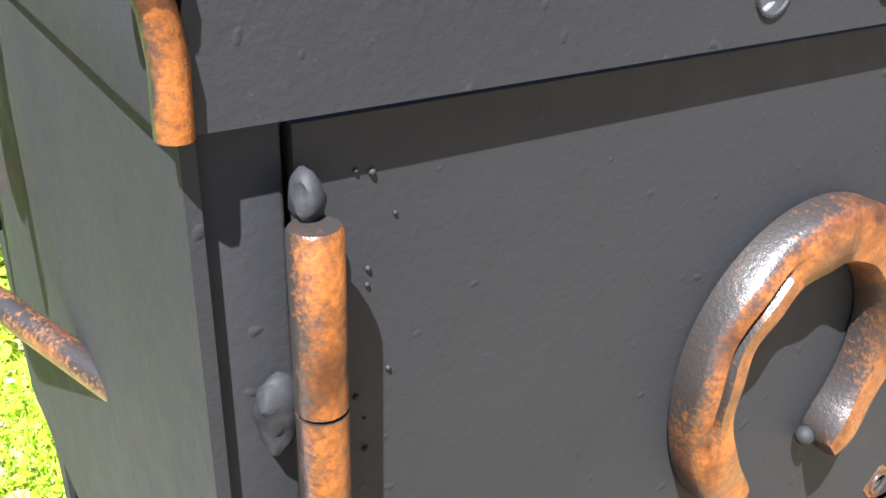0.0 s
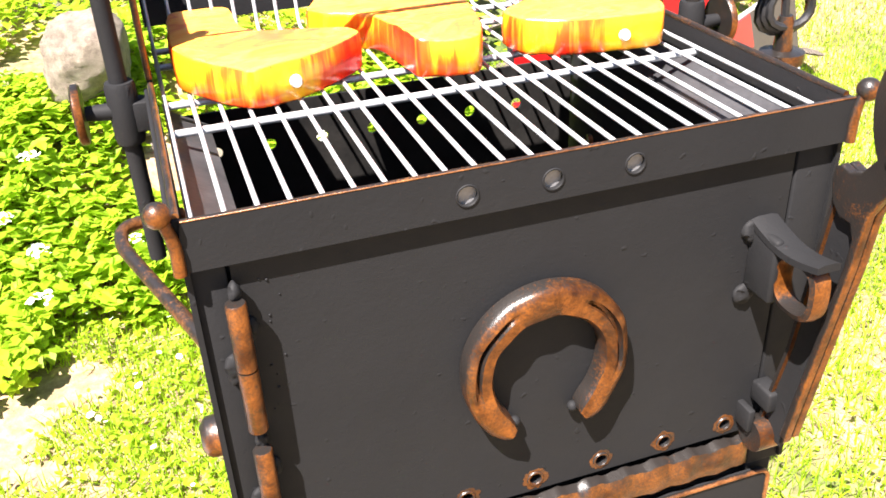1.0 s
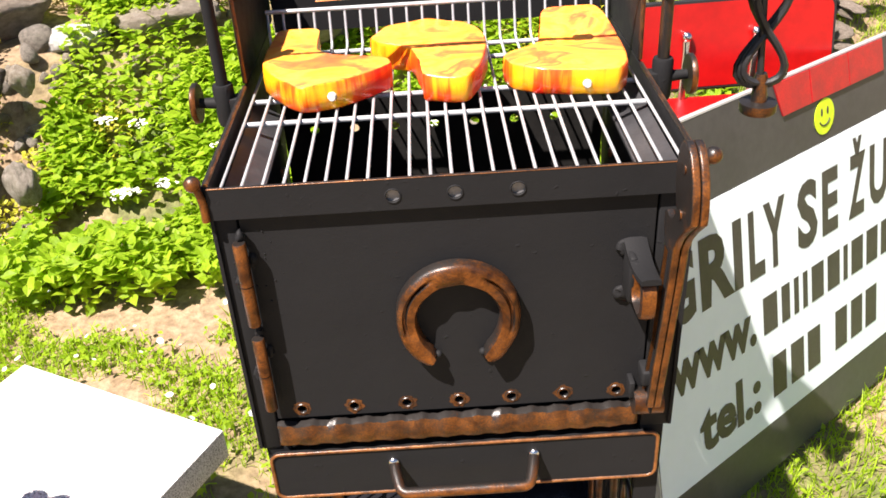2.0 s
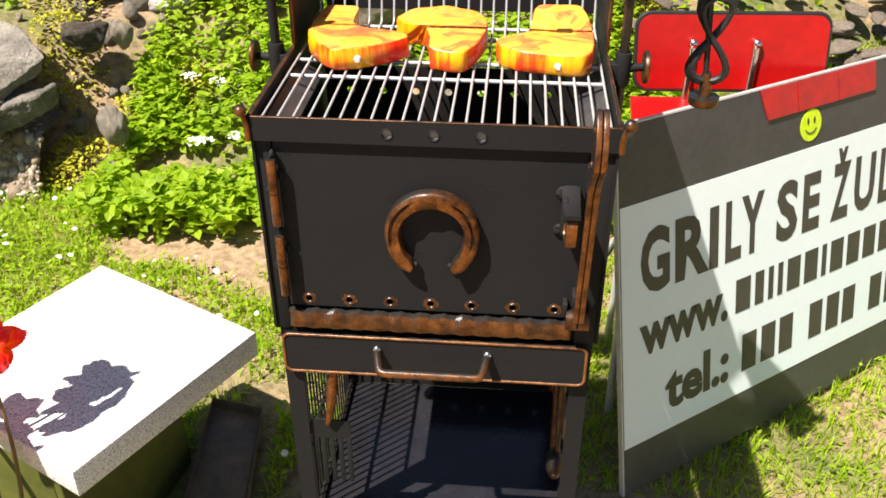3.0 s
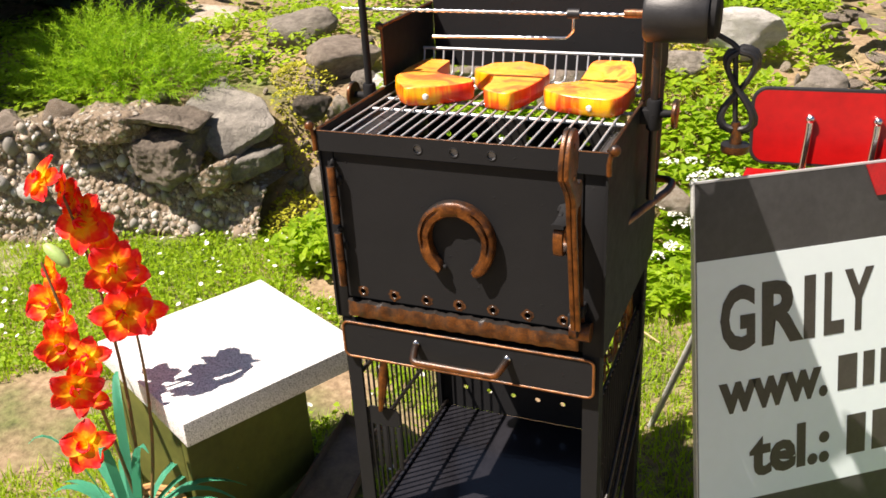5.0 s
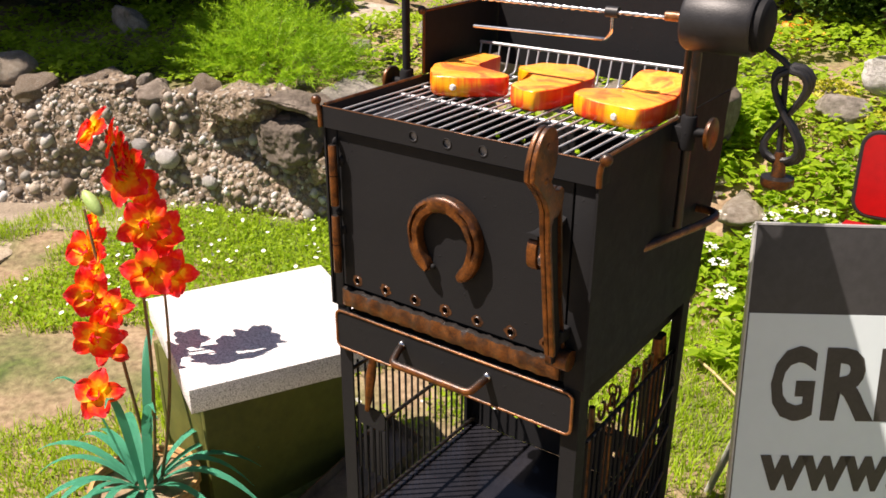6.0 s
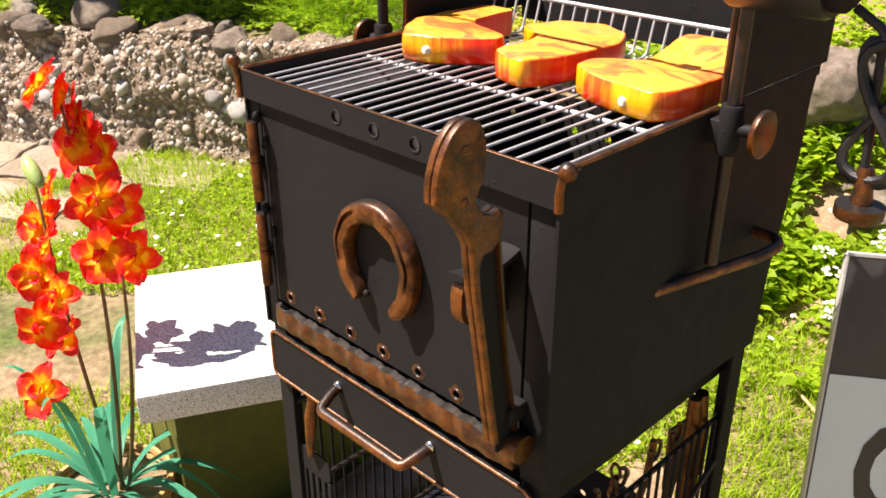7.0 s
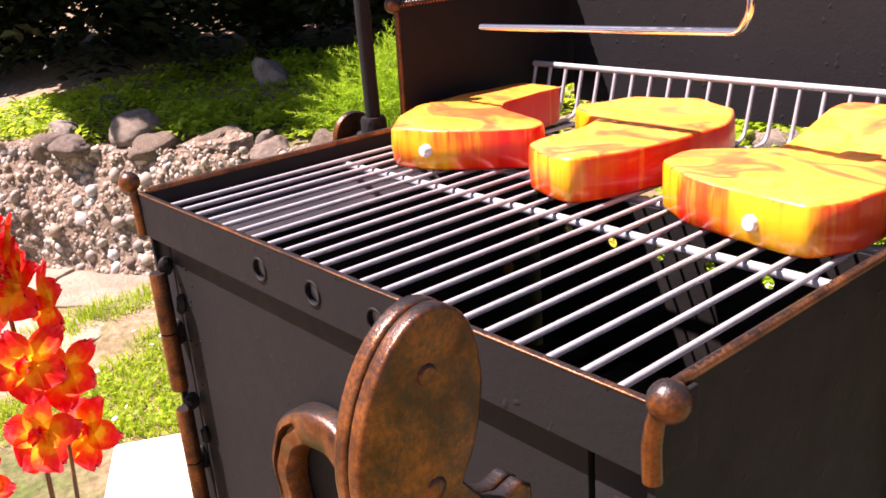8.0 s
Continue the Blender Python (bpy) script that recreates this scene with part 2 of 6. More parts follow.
CHROME = mat_two("polished_steel", (0.80, 0.80, 0.80), (0.70, 0.70, 0.70), 60, 0.18, 1.0, bump_s=0.05, dirt=0.15)
INNER = mat_two("sooty_steel", (0.008, 0.008, 0.008), (0.018, 0.017, 0.016), 30, 0.7, 0.0, spec=0.2)
INNER_GREY = mat_two("bare_steel_sheet", (0.030, 0.030, 0.033), (0.055, 0.055, 0.06), 25, 0.45, 0.1)
TRAY = mat_two("glossy_black_sheet", (0.012, 0.012, 0.015), (0.02, 0.02, 0.025), 12, 0.16, 0.0)
LINER = mat_two("dull_zinc_sheet", (0.20, 0.20, 0.205), (0.27, 0.27, 0.275), 40, 0.5, 0.2)
RUSTY = mat_two("rust_brown_sheet", (0.12, 0.088, 0.062), (0.21, 0.155, 0.11), 22, 0.6, 0.0)
STEAK = make_steak()
GRANITE = make_granite()
PIN = mat_two("white_plastic", (0.8, 0.78, 0.72), (0.75, 0.72, 0.66), 40, 0.4)
OLIVE = mat_two("olive_painted_board", (0.075, 0.082, 0.010), (0.115, 0.118, 0.018), 6, 0.7)
SIGN_GREY = mat_two("dark_grey_foil", (0.052, 0.052, 0.054), (0.064, 0.064, 0.066), 8, 0.42, bump_s=0.05)
SIGN_WHITE = mat_two("white_foil", (0.74, 0.85, 0.88), (0.76, 0.87, 0.90), 5, 0.38, bump_s=0.02, dirt=0.04)
SIGN_INK = mat_two("grey_lettering", (0.050, 0.046, 0.042), (0.065, 0.06, 0.055), 20, 0.45, bump_s=0.04)
RED = mat_two("red_lacquer", (0.36, 0.005, 0.005), (0.44, 0.007, 0.006), 6, 0.30, bump_s=0.05)
RED_TAPE = mat_two("red_reflector_film", (0.42, 0.02, 0.025), (0.62, 0.015, 0.02), 28, 0.35, bump_s=0.1)
NEON = mat_two("neon_yellow_sticker", (0.70, 0.92, 0.02), (0.62, 0.88, 0.02), 14, 0.5, bump_s=0.05)
BOARD_EDGE = mat_two("aluminium_edge", (0.55, 0.56, 0.57), (0.65, 0.66, 0.67), 30, 0.4, 0.3, bump_s=0.1)
RUBBER = mat_two("black_rubber", (0.012, 0.012, 0.013), (0.02, 0.02, 0.022), 60, 0.45)
PETAL = make_petal()
SILK_LEAF = make_leaf("silk_leaf", (0.03, 0.24, 0.135), (0.13, 0.52, 0.36), 0.4, 0.25)
STEM = mat_two("wrapped_stem", (0.13, 0.085, 0.03), (0.20, 0.12, 0.04), 50, 0.6)
BUD = mat_two("green_bud", (0.30, 0.46, 0.12), (0.42, 0.55, 0.2), 40, 0.5)
BASKET = make_basket()
SOIL = make_soil()
GRASS = make_leaf("grass_blade", (0.095, 0.20, 0.006), (0.41, 0.57, 0.025), 0.5, 0.45)
HERB = make_leaf("herb_leaf", (0.13, 0.26, 0.010), (0.42, 0.58, 0.035), 0.5, 0.58)
FERN = make_leaf("feathery_leaf", (0.055, 0.18, 0.006), (0.38, 0.60, 0.028), 0.5, 0.5)
SEDUM = make_leaf("sedum_leaf", (0.25, 0.26, 0.02), (0.48, 0.46, 0.04), 0.5, 0.25)
SHRUB = make_leaf("shrub_leaf", (0.02, 0.05, 0.008), (0.09, 0.17, 0.02), 0.5, 0.25)
ORANGE = mat_two("orange_blossom", (0.80, 0.28, 0.02), (0.85, 0.40, 0.04), 40, 0.6)
# almost black: the deep shade under the trees is put into the leaf colour
HEDGE = make_leaf("shade_dark_conifer_leaf", (0.006, 0.012, 0.005), (0.018, 0.034, 0.010), 0.6, 0.1)
BLOSSOM = mat_two("white_blossom", (0.80, 0.80, 0.74), (0.72, 0.74, 0.64), 60, 0.6)
ROCK = make_rock("grey_rock", (0.16, 0.138, 0.11), (0.33, 0.29, 0.24), (0.47, 0.42, 0.36))
ROCK_TAN = make_rock("tan_rock", (0.22, 0.18, 0.13), (0.38, 0.32, 0.25), (0.52, 0.47, 0.39))
ROCK_WHITE = make_rock("pale_rock", (0.5, 0.47, 0.43), (0.68, 0.66, 0.62), (0.8, 0.78, 0.76))
SLATE = make_rock("brown_slate", (0.16, 0.125, 0.095), (0.30, 0.245, 0.195), (0.44, 0.375, 0.31), 9)
SLATE_GREY = make_rock("cleft_grey_rock", (0.09, 0.082, 0.070), (0.20, 0.184, 0.158), (0.33, 0.305, 0.265), 9)
MORTAR = make_conglomerate()
CLEFT = make_rock("dark_cleft_stone", (0.06, 0.047, 0.036), (0.13, 0.105, 0.08), (0.22, 0.185, 0.15), 5)
PEBBLE = make_pebble(False)
PEBBLES = make_pebble(True)
PAVING = make_rock("sandy_paving", (0.24, 0.19, 0.13), (0.36, 0.295, 0.215), (0.46, 0.395, 0.305), 5)
TWIG = mat_two("dry_straw", (0.42, 0.30, 0.14), (0.52, 0.40, 0.2), 40, 0.7)


# ---- building blocks ----
def box(bm, lo, hi, bevel=0.0, m=None):
    lo, hi = Vector(lo), Vector(hi)
    r = bmesh.ops.create_cube(bm, size=1.0)
    vs = r["verts"]
    for v in vs:
        v.co = Vector(((v.co.x + 0.5) * (hi.x - lo.x) + lo.x, (v.co.y + 0.5) * (hi.y - lo.y) + lo.y, (v.co.z + 0.5) * (hi.z - lo.z) + lo.z))
    if bevel:
        es = list({e for v in vs for e in v.link_edges})
        r = bmesh.ops.bevel(bm, geom=es, offset=bevel, segments=2, affect="EDGES", profile=0.5)
        vs = list({v for f in r["faces"] for v in f.verts} | {v for v in vs if v.is_valid})
    if m is not None:
        bmesh.ops.transform(bm, matrix=m, verts=vs)
    return vs


def tube(bm, pts, radius, seg=10, closed=False, flat=None):
    """A round bar along pts; radius is one number or one for each point; flat squeezes it across the first frame's side."""
    pts = [Vector(p) for p in pts]
    n = len(pts)
    radii = radius if isinstance(radius, (list, tuple)) else [radius] * n
    rings = []
    side = None
    for i, p in enumerate(pts):
        a = pts[(i - 1) % n] if (i > 0 or closed) else p
        b = pts[(i + 1) % n] if (i < n - 1 or closed) else p
        d = (b - a).normalized()
        if side is None:
            side = d.orthogonal().normalized()
        side = (side - d * side.dot(d)).normalized()
        up = d.cross(side)
        k = 1.0 if flat is None else flat
        rings.append([bm.verts.new(p + radii[i] * (side * math.cos(2 * math.pi * j / seg) * k + up * math.sin(2 * math.pi * j / seg))) for j in range(seg)])
    for i in range(n if closed else n - 1):
        r0, r1 = rings[i], rings[(i + 1) % n]
        for j in range(seg):
            bm.faces.new((r0[j], r0[(j + 1) % seg], r1[(j + 1) % seg], r1[j]))
    if not closed:
        bm.faces.new(rings[0][::-1])
        bm.faces.new(rings[-1])
    return rings


def ball(bm, centre, r, u=16, v=10, squash=(1, 1, 1)):
    bmesh.ops.create_uvsphere(bm, u_segments=u, v_segments=v, radius=r, matrix=Matrix.Translation(centre) @ Matrix.Diagonal((*squash, 1)))


def plate(bm, outline, holes, depth, place):
    """A flat sheet in u, v with round holes (u, v, radius), pushed out by depth; place maps (u, v, w) to the thing."""
    loops = [outline] + [[(hu + hr * math.cos(a * math.pi / 8), hv + hr * math.sin(a * math.pi / 8)) for a in range(16)] for hu, hv, hr in holes]
    edges = []
    for loop in loops:
        vs = [bm.verts.new((u, v, 0)) for u, v in loop]
        edges += [bm.edges.new((vs[i], vs[(i + 1) % len(vs)])) for i in range(len(vs))]
    fill = bmesh.ops.triangle_fill(bm, use_beauty=True, use_dissolve=False, edges=edges)
    faces = [g for g in fill["geom"] if isinstance(g, bmesh.types.BMFace)]
    ext = bmesh.ops.extrude_face_region(bm, geom=faces)
    for g in ext["geom"]:
        if isinstance(g, bmesh.types.BMVert):
            g.co.z += depth
    for v in bm.verts:
        if v.tag:
            continue
        v.co = Vector(place(*v.co))
        v.tag = True
    bmesh.ops.recalc_face_normals(bm, faces=bm.faces)


def rounded(u0, v0, u1, v1, r, n=5):
    out = []
    for cu, cv, a0 in ((u1 - r, v1 - r, 0), (u0 + r, v1 - r, 90), (u0 + r, v0 + r, 180), (u1 - r, v0 + r, 270)):
        for i in range(n + 1):
            a = radians(a0 + 90 * i / n)
            out.append((cu + r * math.cos(a), cv + r * math.sin(a)))
    return out


def mesh_from(name, bm, mat, smooth=35):
    me = bpy.data.meshes.new(name)
    bm.to_mesh(me)
    bm.free()
    me.materials.append(mat)
    if smooth:
        me.shade_smooth()
        me.set_sharp_from_angle(angle=radians(smooth))
    return me


def part(name, bm, mat, parent=None, label="", smooth=48):
    ob = new(name, mesh_from(name, bm, mat, smooth))
    if parent is not None:
        ob.parent = parent
        ob.matrix_parent_inverse = parent.matrix_basis.inverted()
    if label:
        ob["label"] = label
    return ob


def thing(name, at, label, category, group=""):
    e = new(name)
    e.empty_display_size = 0.05
    e.matrix_basis = Matrix.Translation(at)
    return tagged(e, label, category, group)


def from_arrays(name, verts, faces, mat, smooth=False):
    me = bpy.data.meshes.new(name)
    me.from_pydata(verts, [], faces)
    me.materials.append(mat)
    if smooth:
        me.shade_smooth()
    return new(name, me)


def bez(p0, p1, p2, n=8):
    p0, p1, p2 = Vector(p0), Vector(p1), Vector(p2)
    return [p0 * (1 - t) ** 2 + p1 * 2 * t * (1 - t) + p2 * t * t for t in (i / n for i in range(n + 1))]


def round_corner(pts, r=0.01, n=4):
    pts = [Vector(p) for p in pts]
    out = [pts[0]]
    for i in range(1, len(pts) - 1):
        a = pts[i] + (pts[i - 1] - pts[i]).normalized() * r
        b = pts[i] + (pts[i + 1] - pts[i]).normalized() * r
        out += bez(a, pts[i], b, n)
    return out + [pts[-1]]


# ---- ground ----
def bank_foot(x):
    return float(np.interp(x, [-6, -3.2, -2.56, -2.05, -1.6, -1.0, 0.0, 0.7, 1.6, 4, 8], [-1.2, 0.32, 0.75, 1.05, 1.28, 1.34, 1.30, 1.5, 1.9, 2.2, 2.5]))


def smoothstep(a, b, x):
    t = min(1.0, max(0.0, (x - a) / (b - a)))
    return t * t * (3 - 2 * t)


def height(x, y):
    d = y - bank_foot(x)
    k = smoothstep(-1.5, -0.9, x)
    run = 0.28 + 0.38 * k
    z = 0.03 * smoothstep(-0.9, 0.0, d) + 0.37 * smoothstep(0.10 - 0.12 * k, run, d)
    z += 0.11 * min(max(0.0, d - run), 9.0)
    z += 0.015 * noise.noise((x * 2.3, y * 2.3, 0.4)) + 0.05 * smoothstep(0.1, 0.8, d) * noise.noise((x * 1.7, y * 1.7, 3.0))
    return z


def build_ground():
    xs = np.concatenate([np.linspace(-60, -5, 14), np.arange(-4.8, 4.0, 0.07), np.linspace(4.2, 60, 14)])
    ys = np.concatenate([np.linspace(-60, -2.2, 12), np.arange(-2.0, 5.6, 0.07), np.linspace(5.8, 60, 14)])
    verts = [(float(x), float(y), height(float(x), float(y))) for y in ys for x in xs]
    w = len(xs)
    faces = [(j * w + i, j * w + i + 1, (j + 1) * w + i + 1, (j + 1) * w + i) for j in range(len(ys) - 1) for i in range(w - 1)]
    g = from_arrays("ground", verts, faces, SOIL, True)
    return tagged(g, "sunlit garden ground of brown soil and short turf", "ground", kind="structure")


build_ground()


# ---- the grill ----
RIM_Z, RIM_Y = 0.904, -0.008
SIDE_X = 0.1895
REAR_Y = 0.345
BACK_Y = 0.398


def front(w0):
    """u is x, v is z, w pushes towards the viewer from y = w0."""
    return lambda u, v, w: (u, w0 - w, v)


def build_grill():
    g = thing("barbecue_grill", (0, 0.18, 0), "matte black steel barbecue grill with copper-rubbed edges standing on four legs", "grill")

    # front wall with the row of air holes, behind the door
    bm = bmesh.new()
    plate(bm, [(-0.186, 0.625), (0.186, 0.625), (0.186, 0.880), (-0.186, 0.880)], [(x, 0.672, 0.0052) for x in VENTS], 0.003, front(0.010))
    part("front_wall", bm, INNER, g)
    bm = bmesh.new()
    plate(bm, [(-0.185, 0.627), (0.185, 0.627), (0.185, 0.828), (-0.185, 0.828)], [(-0.15 + 0.0465 * i, 0.791, 0.0055) for i in range(7)], 0.003, front(REAR_Y))
    part("rear_wall", bm, INNER, g)
    bm = bmesh.new()
    box(bm, (-0.185, 0.012, 0.622), (0.185, REAR_Y, 0.626))
    part("bottom_plate", bm, INNER, g)

    # rim in front with three holes
    bm = bmesh.new()
    plate(bm, [(-0.1940, 0.877), (0.1945, 0.877), (0.1935, RIM_Z), (-0.1895, RIM_Z)], [(x, 0.8895, 0.0058) for x in (-0.047, 0.0015, 0.0505)], 0.0026, front(-0.0034))
    rim = part("front_rim", bm, BLACK, g)
    bm = bmesh.new()
    box(bm, (-0.1895, -0.0063, RIM_Z), (0.1930, -0.0031, RIM_Z + 0.0009), 0.0004)
    part("rim_edge", bm, COPPER_BRIGHT, rim, "copper-rubbed upper edge")
    for x in (-0.047, 0.0015, 0.0505):
        bm = bmesh.new()
        ring = [(x + 0.0060 * math.cos(a * math.pi / 10), -0.0061, 0.8895 + 0.0060 * math.sin(a * math.pi / 10)) for a in range(20)]
        tube(bm, ring, 0.0007, 6, True)
        part("hole_edge", bm, BLACK, rim)
    # grey sheet that shows behind the rim's holes
    bm = bmesh.new()
    box(bm, (-0.185, -0.0033, 0.8775), (0.185, -0.0022, 0.8995))
    part("rim_liner", bm, LINER, g)

    # door
    bm = bmesh.new()
    plate(bm, [(-0.1705, 0.6615), (0.162, 0.6615), (0.162, 0.874), (-0.1705, 0.874)], [(x, 0.672, 0.0045) for x in VENTS], 0.0045, front(0.0045))
    door = part("door", bm, BLACK, g)
    for x in VENTS:
        bm = bmesh.new()
        ring = [(x + 0.0050 * math.cos(a * math.pi / 8), -0.0003, 0.672 + 0.0050 * math.sin(a * math.pi / 8)) for a in range(16)]
        tube(bm, ring, 0.0011, 6, True)
        part("vent_edge", bm, COPPER_DARK, door)
        bm = bmesh.new()
        halo(bm, x, 0.672, 0.0052, 0.0085, 0.0)
        part("copper_dust", bm, COPPER_DARK, door)
    build_horseshoe(door)

    # corner strips beside the door
    for sx, x0, x1 in ((-1, -0.1922, -0.1725), (1, 0.1645, 0.1922)):
        bm = bmesh.new()
        box(bm, (x0, 0.000, 0.625), (x1, 0.006, 0.8765), 0.0012)
        part("corner_strip", bm, BLACK, g)
        bm = bmesh.new()
        tube(bm, [(sx * k, y, z) for k, y, z in ((0.1938, -0.0062, 0.877), (0.1935, -0.0064, 0.890), (0.1945, -0.0064, 0.898), (0.1965, -0.0064, 0.905))], [0.0034, 0.0034, 0.0032, 0.0030], 12)
        ball(bm, (sx * (0.2000 if sx > 0 else 0.1985), -0.0070, 0.9085 if sx > 0 else 0.9105), 0.0070 if sx > 0 else 0.0066)
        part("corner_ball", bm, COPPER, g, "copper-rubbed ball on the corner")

    # hinges
    for z0, z1 in ((0.777, 0.858), (0.683, 0.763)):
        bm = bmesh.new()
        zm = (z0 + z1) / 2
        tube(bm, [(-0.1715, -0.0105, z0), (-0.1715, -0.0105, z0 + 0.001), (-0.1715, -0.0105, zm - 0.0005)], [0.0050, 0.0055, 0.0055], 18)
        tube(bm, [(-0.1715, -0.0105, zm + 0.0005), (-0.1715, -0.0105, z1 - 0.0008), (-0.1715, -0.0105, z1)], [0.0055, 0.0055, 0.0049], 18)
        h = part("hinge", bm, COPPER, g, "copper-rubbed barrel hinge")
        bm = bmesh.new()
        bmesh.ops.create_icosphere(bm, subdivisions=3, radius=0.0042, matrix=Matrix.Translation((-0.1705, -0.0050, z1 + 0.0030)) @ Matrix.Diagonal((0.75, 1.1, 1.5, 1)))
        for v in bm.verts:
            v.co += Vector((1, 1, 1)) * 0.0014 * noise.noise(v.co * 300)
        part("weld", bm, BLACK, h)
        for p, r in (((-0.1775, -0.002, zm - 0.004), 0.0058), ((-0.1655, -0.002, zm + 0.018), 0.0040)):
            bm = bmesh.new()
            bmesh.ops.create_icosphere(bm, subdivisions=3, radius=r, matrix=Matrix.Translation(p) @ Matrix.Diagonal((0.9, 0.7, 1.6, 1)))
            for v in bm.verts:
                v.co += Vector((1, 1, 1)) * 0.0016 * noise.noise(v.co * 260)
            part("weld", bm, BLACK, h)

    rw = random.Random(3)
    for z0, spread in ((0.850, 0.010), (0.806, 0.012)):
        for _ in range(7):
            bm = bmesh.new()
            ball(bm, (-0.158 + rw.gauss(0, 0.005), -0.0002, z0 + rw.gauss(0, spread)), rw.uniform(0.0004, 0.0009), 8, 6)
            part("weld_drop", bm, BLACK, door)
    build_latch(g)
    build_lever(g)

    # hammered bar
    bm = bmesh.new()
    n = 90
    rows = []
    for i in range(n + 1):
        x = -0.172 + 0.332 * i / n
        w = 0.0011 * math.sin(i * 0.92) + 0.0006 * math.sin(i * 2.3)
        end = min(1.0, min(i, n - i) / 5.0)
        bulge = 0.0055 * math.sqrt(end) * (0.8 + 0.2 * math.sin(i * 0.92 + 1.0))
        prof = [(0.0005, 0.632), (-0.004 - bulge * 0.5, 0.6325 - w * 0.4), (-0.004 - bulge, 0.640), (-0.004 - bulge, 0.648 + w), (-0.004 - bulge * 0.6, 0.6555 + w), (0.0005, 0.657 + w)]
        rows.append([bm.verts.new((x, y, z)) for y, z in prof])
    for a, b in zip(rows, rows[1:]):
        for j in range(len(a) - 1):
            bm.faces.new((a[j], b[j], b[j + 1], a[j + 1]))
    bm.faces.new(rows[0])
    bm.faces.new(rows[-1][::-1])
    bmesh.ops.recalc_face_normals(bm, faces=bm.faces)
    part("hammered_bar", bm, COPPER_DARK, g, "hammered flat bar rubbed with copper", 60)

    build_drawer(g)
    build_sides(g)
    build_hood(g)
    build_frame(g)
    return g


VENTS = [-0.147 + 0.0477 * i for i in range(7)]


def halo(bm, x, z, r0, r1, y):
    """A breath of copper spray round a hole: a thin uneven ring."""
    rows = []
    for i in range(28):
        a = i * 2 * math.pi / 28
        k = r1 * (0.85 + 0.55 * abs(noise.noise((x * 90 + math.cos(a) * 1.7, math.sin(a) * 1.7, z))))
        rows.append([bm.verts.new((x + r * math.cos(a), y - d, z + r * math.sin(a))) for r, d in ((r0, 0.0004), (k, 0.0003), (k, 0.0))])
    for p, q in zip(rows, rows[1:] + rows[:1]):
        for s in (0, 1):
            bm.faces.new((p[s], p[s + 1], q[s + 1], q[s]))
    bmesh.ops.recalc_face_normals(bm, faces=bm.faces)


def build_horseshoe(parent):
    bm = bmesh.new()
    rows = []
    n = 72
    for i in range(n + 1):
        s = i / n
        a = radians(-58 + 296 * s)
        down = math.sin(a) < 0
        rz = 0.053 if down else 0.0435
        cx, cz = -0.001 + 0.0440 * math.cos(a), 0.7715 + rz * math.sin(a)
        rad = Vector((math.cos(a), 0, math.sin(a) * 0.95)).normalized()
        half = 0.0086 + 0.0016 * abs(math.sin(a)) * (0 if down else 1)
        end = min(s, 1 - s) * n
        half *= min(1.0, 0.55 + 0.45 * math.sqrt(max(0.0, end / 3.0)))
        arm = smoothstep(0.12, 0.2, s) * (1 - smoothstep(0.36, 0.42, s)) + smoothstep(0.58, 0.64, s) * (1 - smoothstep(0.8, 0.88, s))
        dep = 0.0050 * arm
        wob = 0.0006 * math.sin(i * 0.7)
        prof = [(-1.0, 0.000), (-1.0, 0.0065), (-0.80, 0.0096), (-0.05, 0.0105), (0.10, 0.0105 - dep), (0.30, 0.0105 - dep), (0.42, 0.0103), (0.82, 0.0090), (1.0, 0.0060), (1.0, 0.000)]
        rows.append([bm.verts.new(Vector((cx, -0.0012 - d - (0.0026 if d > 0 else 0.0) - wob * (d > 0.005), cz)) + rad * (half * u)) for u, d in prof])
    for a, b in zip(rows, rows[1:]):
        for j in range(len(a) - 1):
            bm.faces.new((a[j], a[j + 1], b[j + 1], b[j]))
    bm.faces.new(rows[0])
    bm.faces.new(rows[-1][::-1])
    bmesh.ops.recalc_face_normals(bm, faces=bm.faces)
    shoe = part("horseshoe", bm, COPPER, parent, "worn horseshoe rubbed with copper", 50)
    for x in (-0.0200, 0.0190):
        bm = bmesh.new()
        ball(bm, (x, -0.004, 0.7288), 0.0036, 10, 8)
        part("weld", bm, BLACK, shoe)


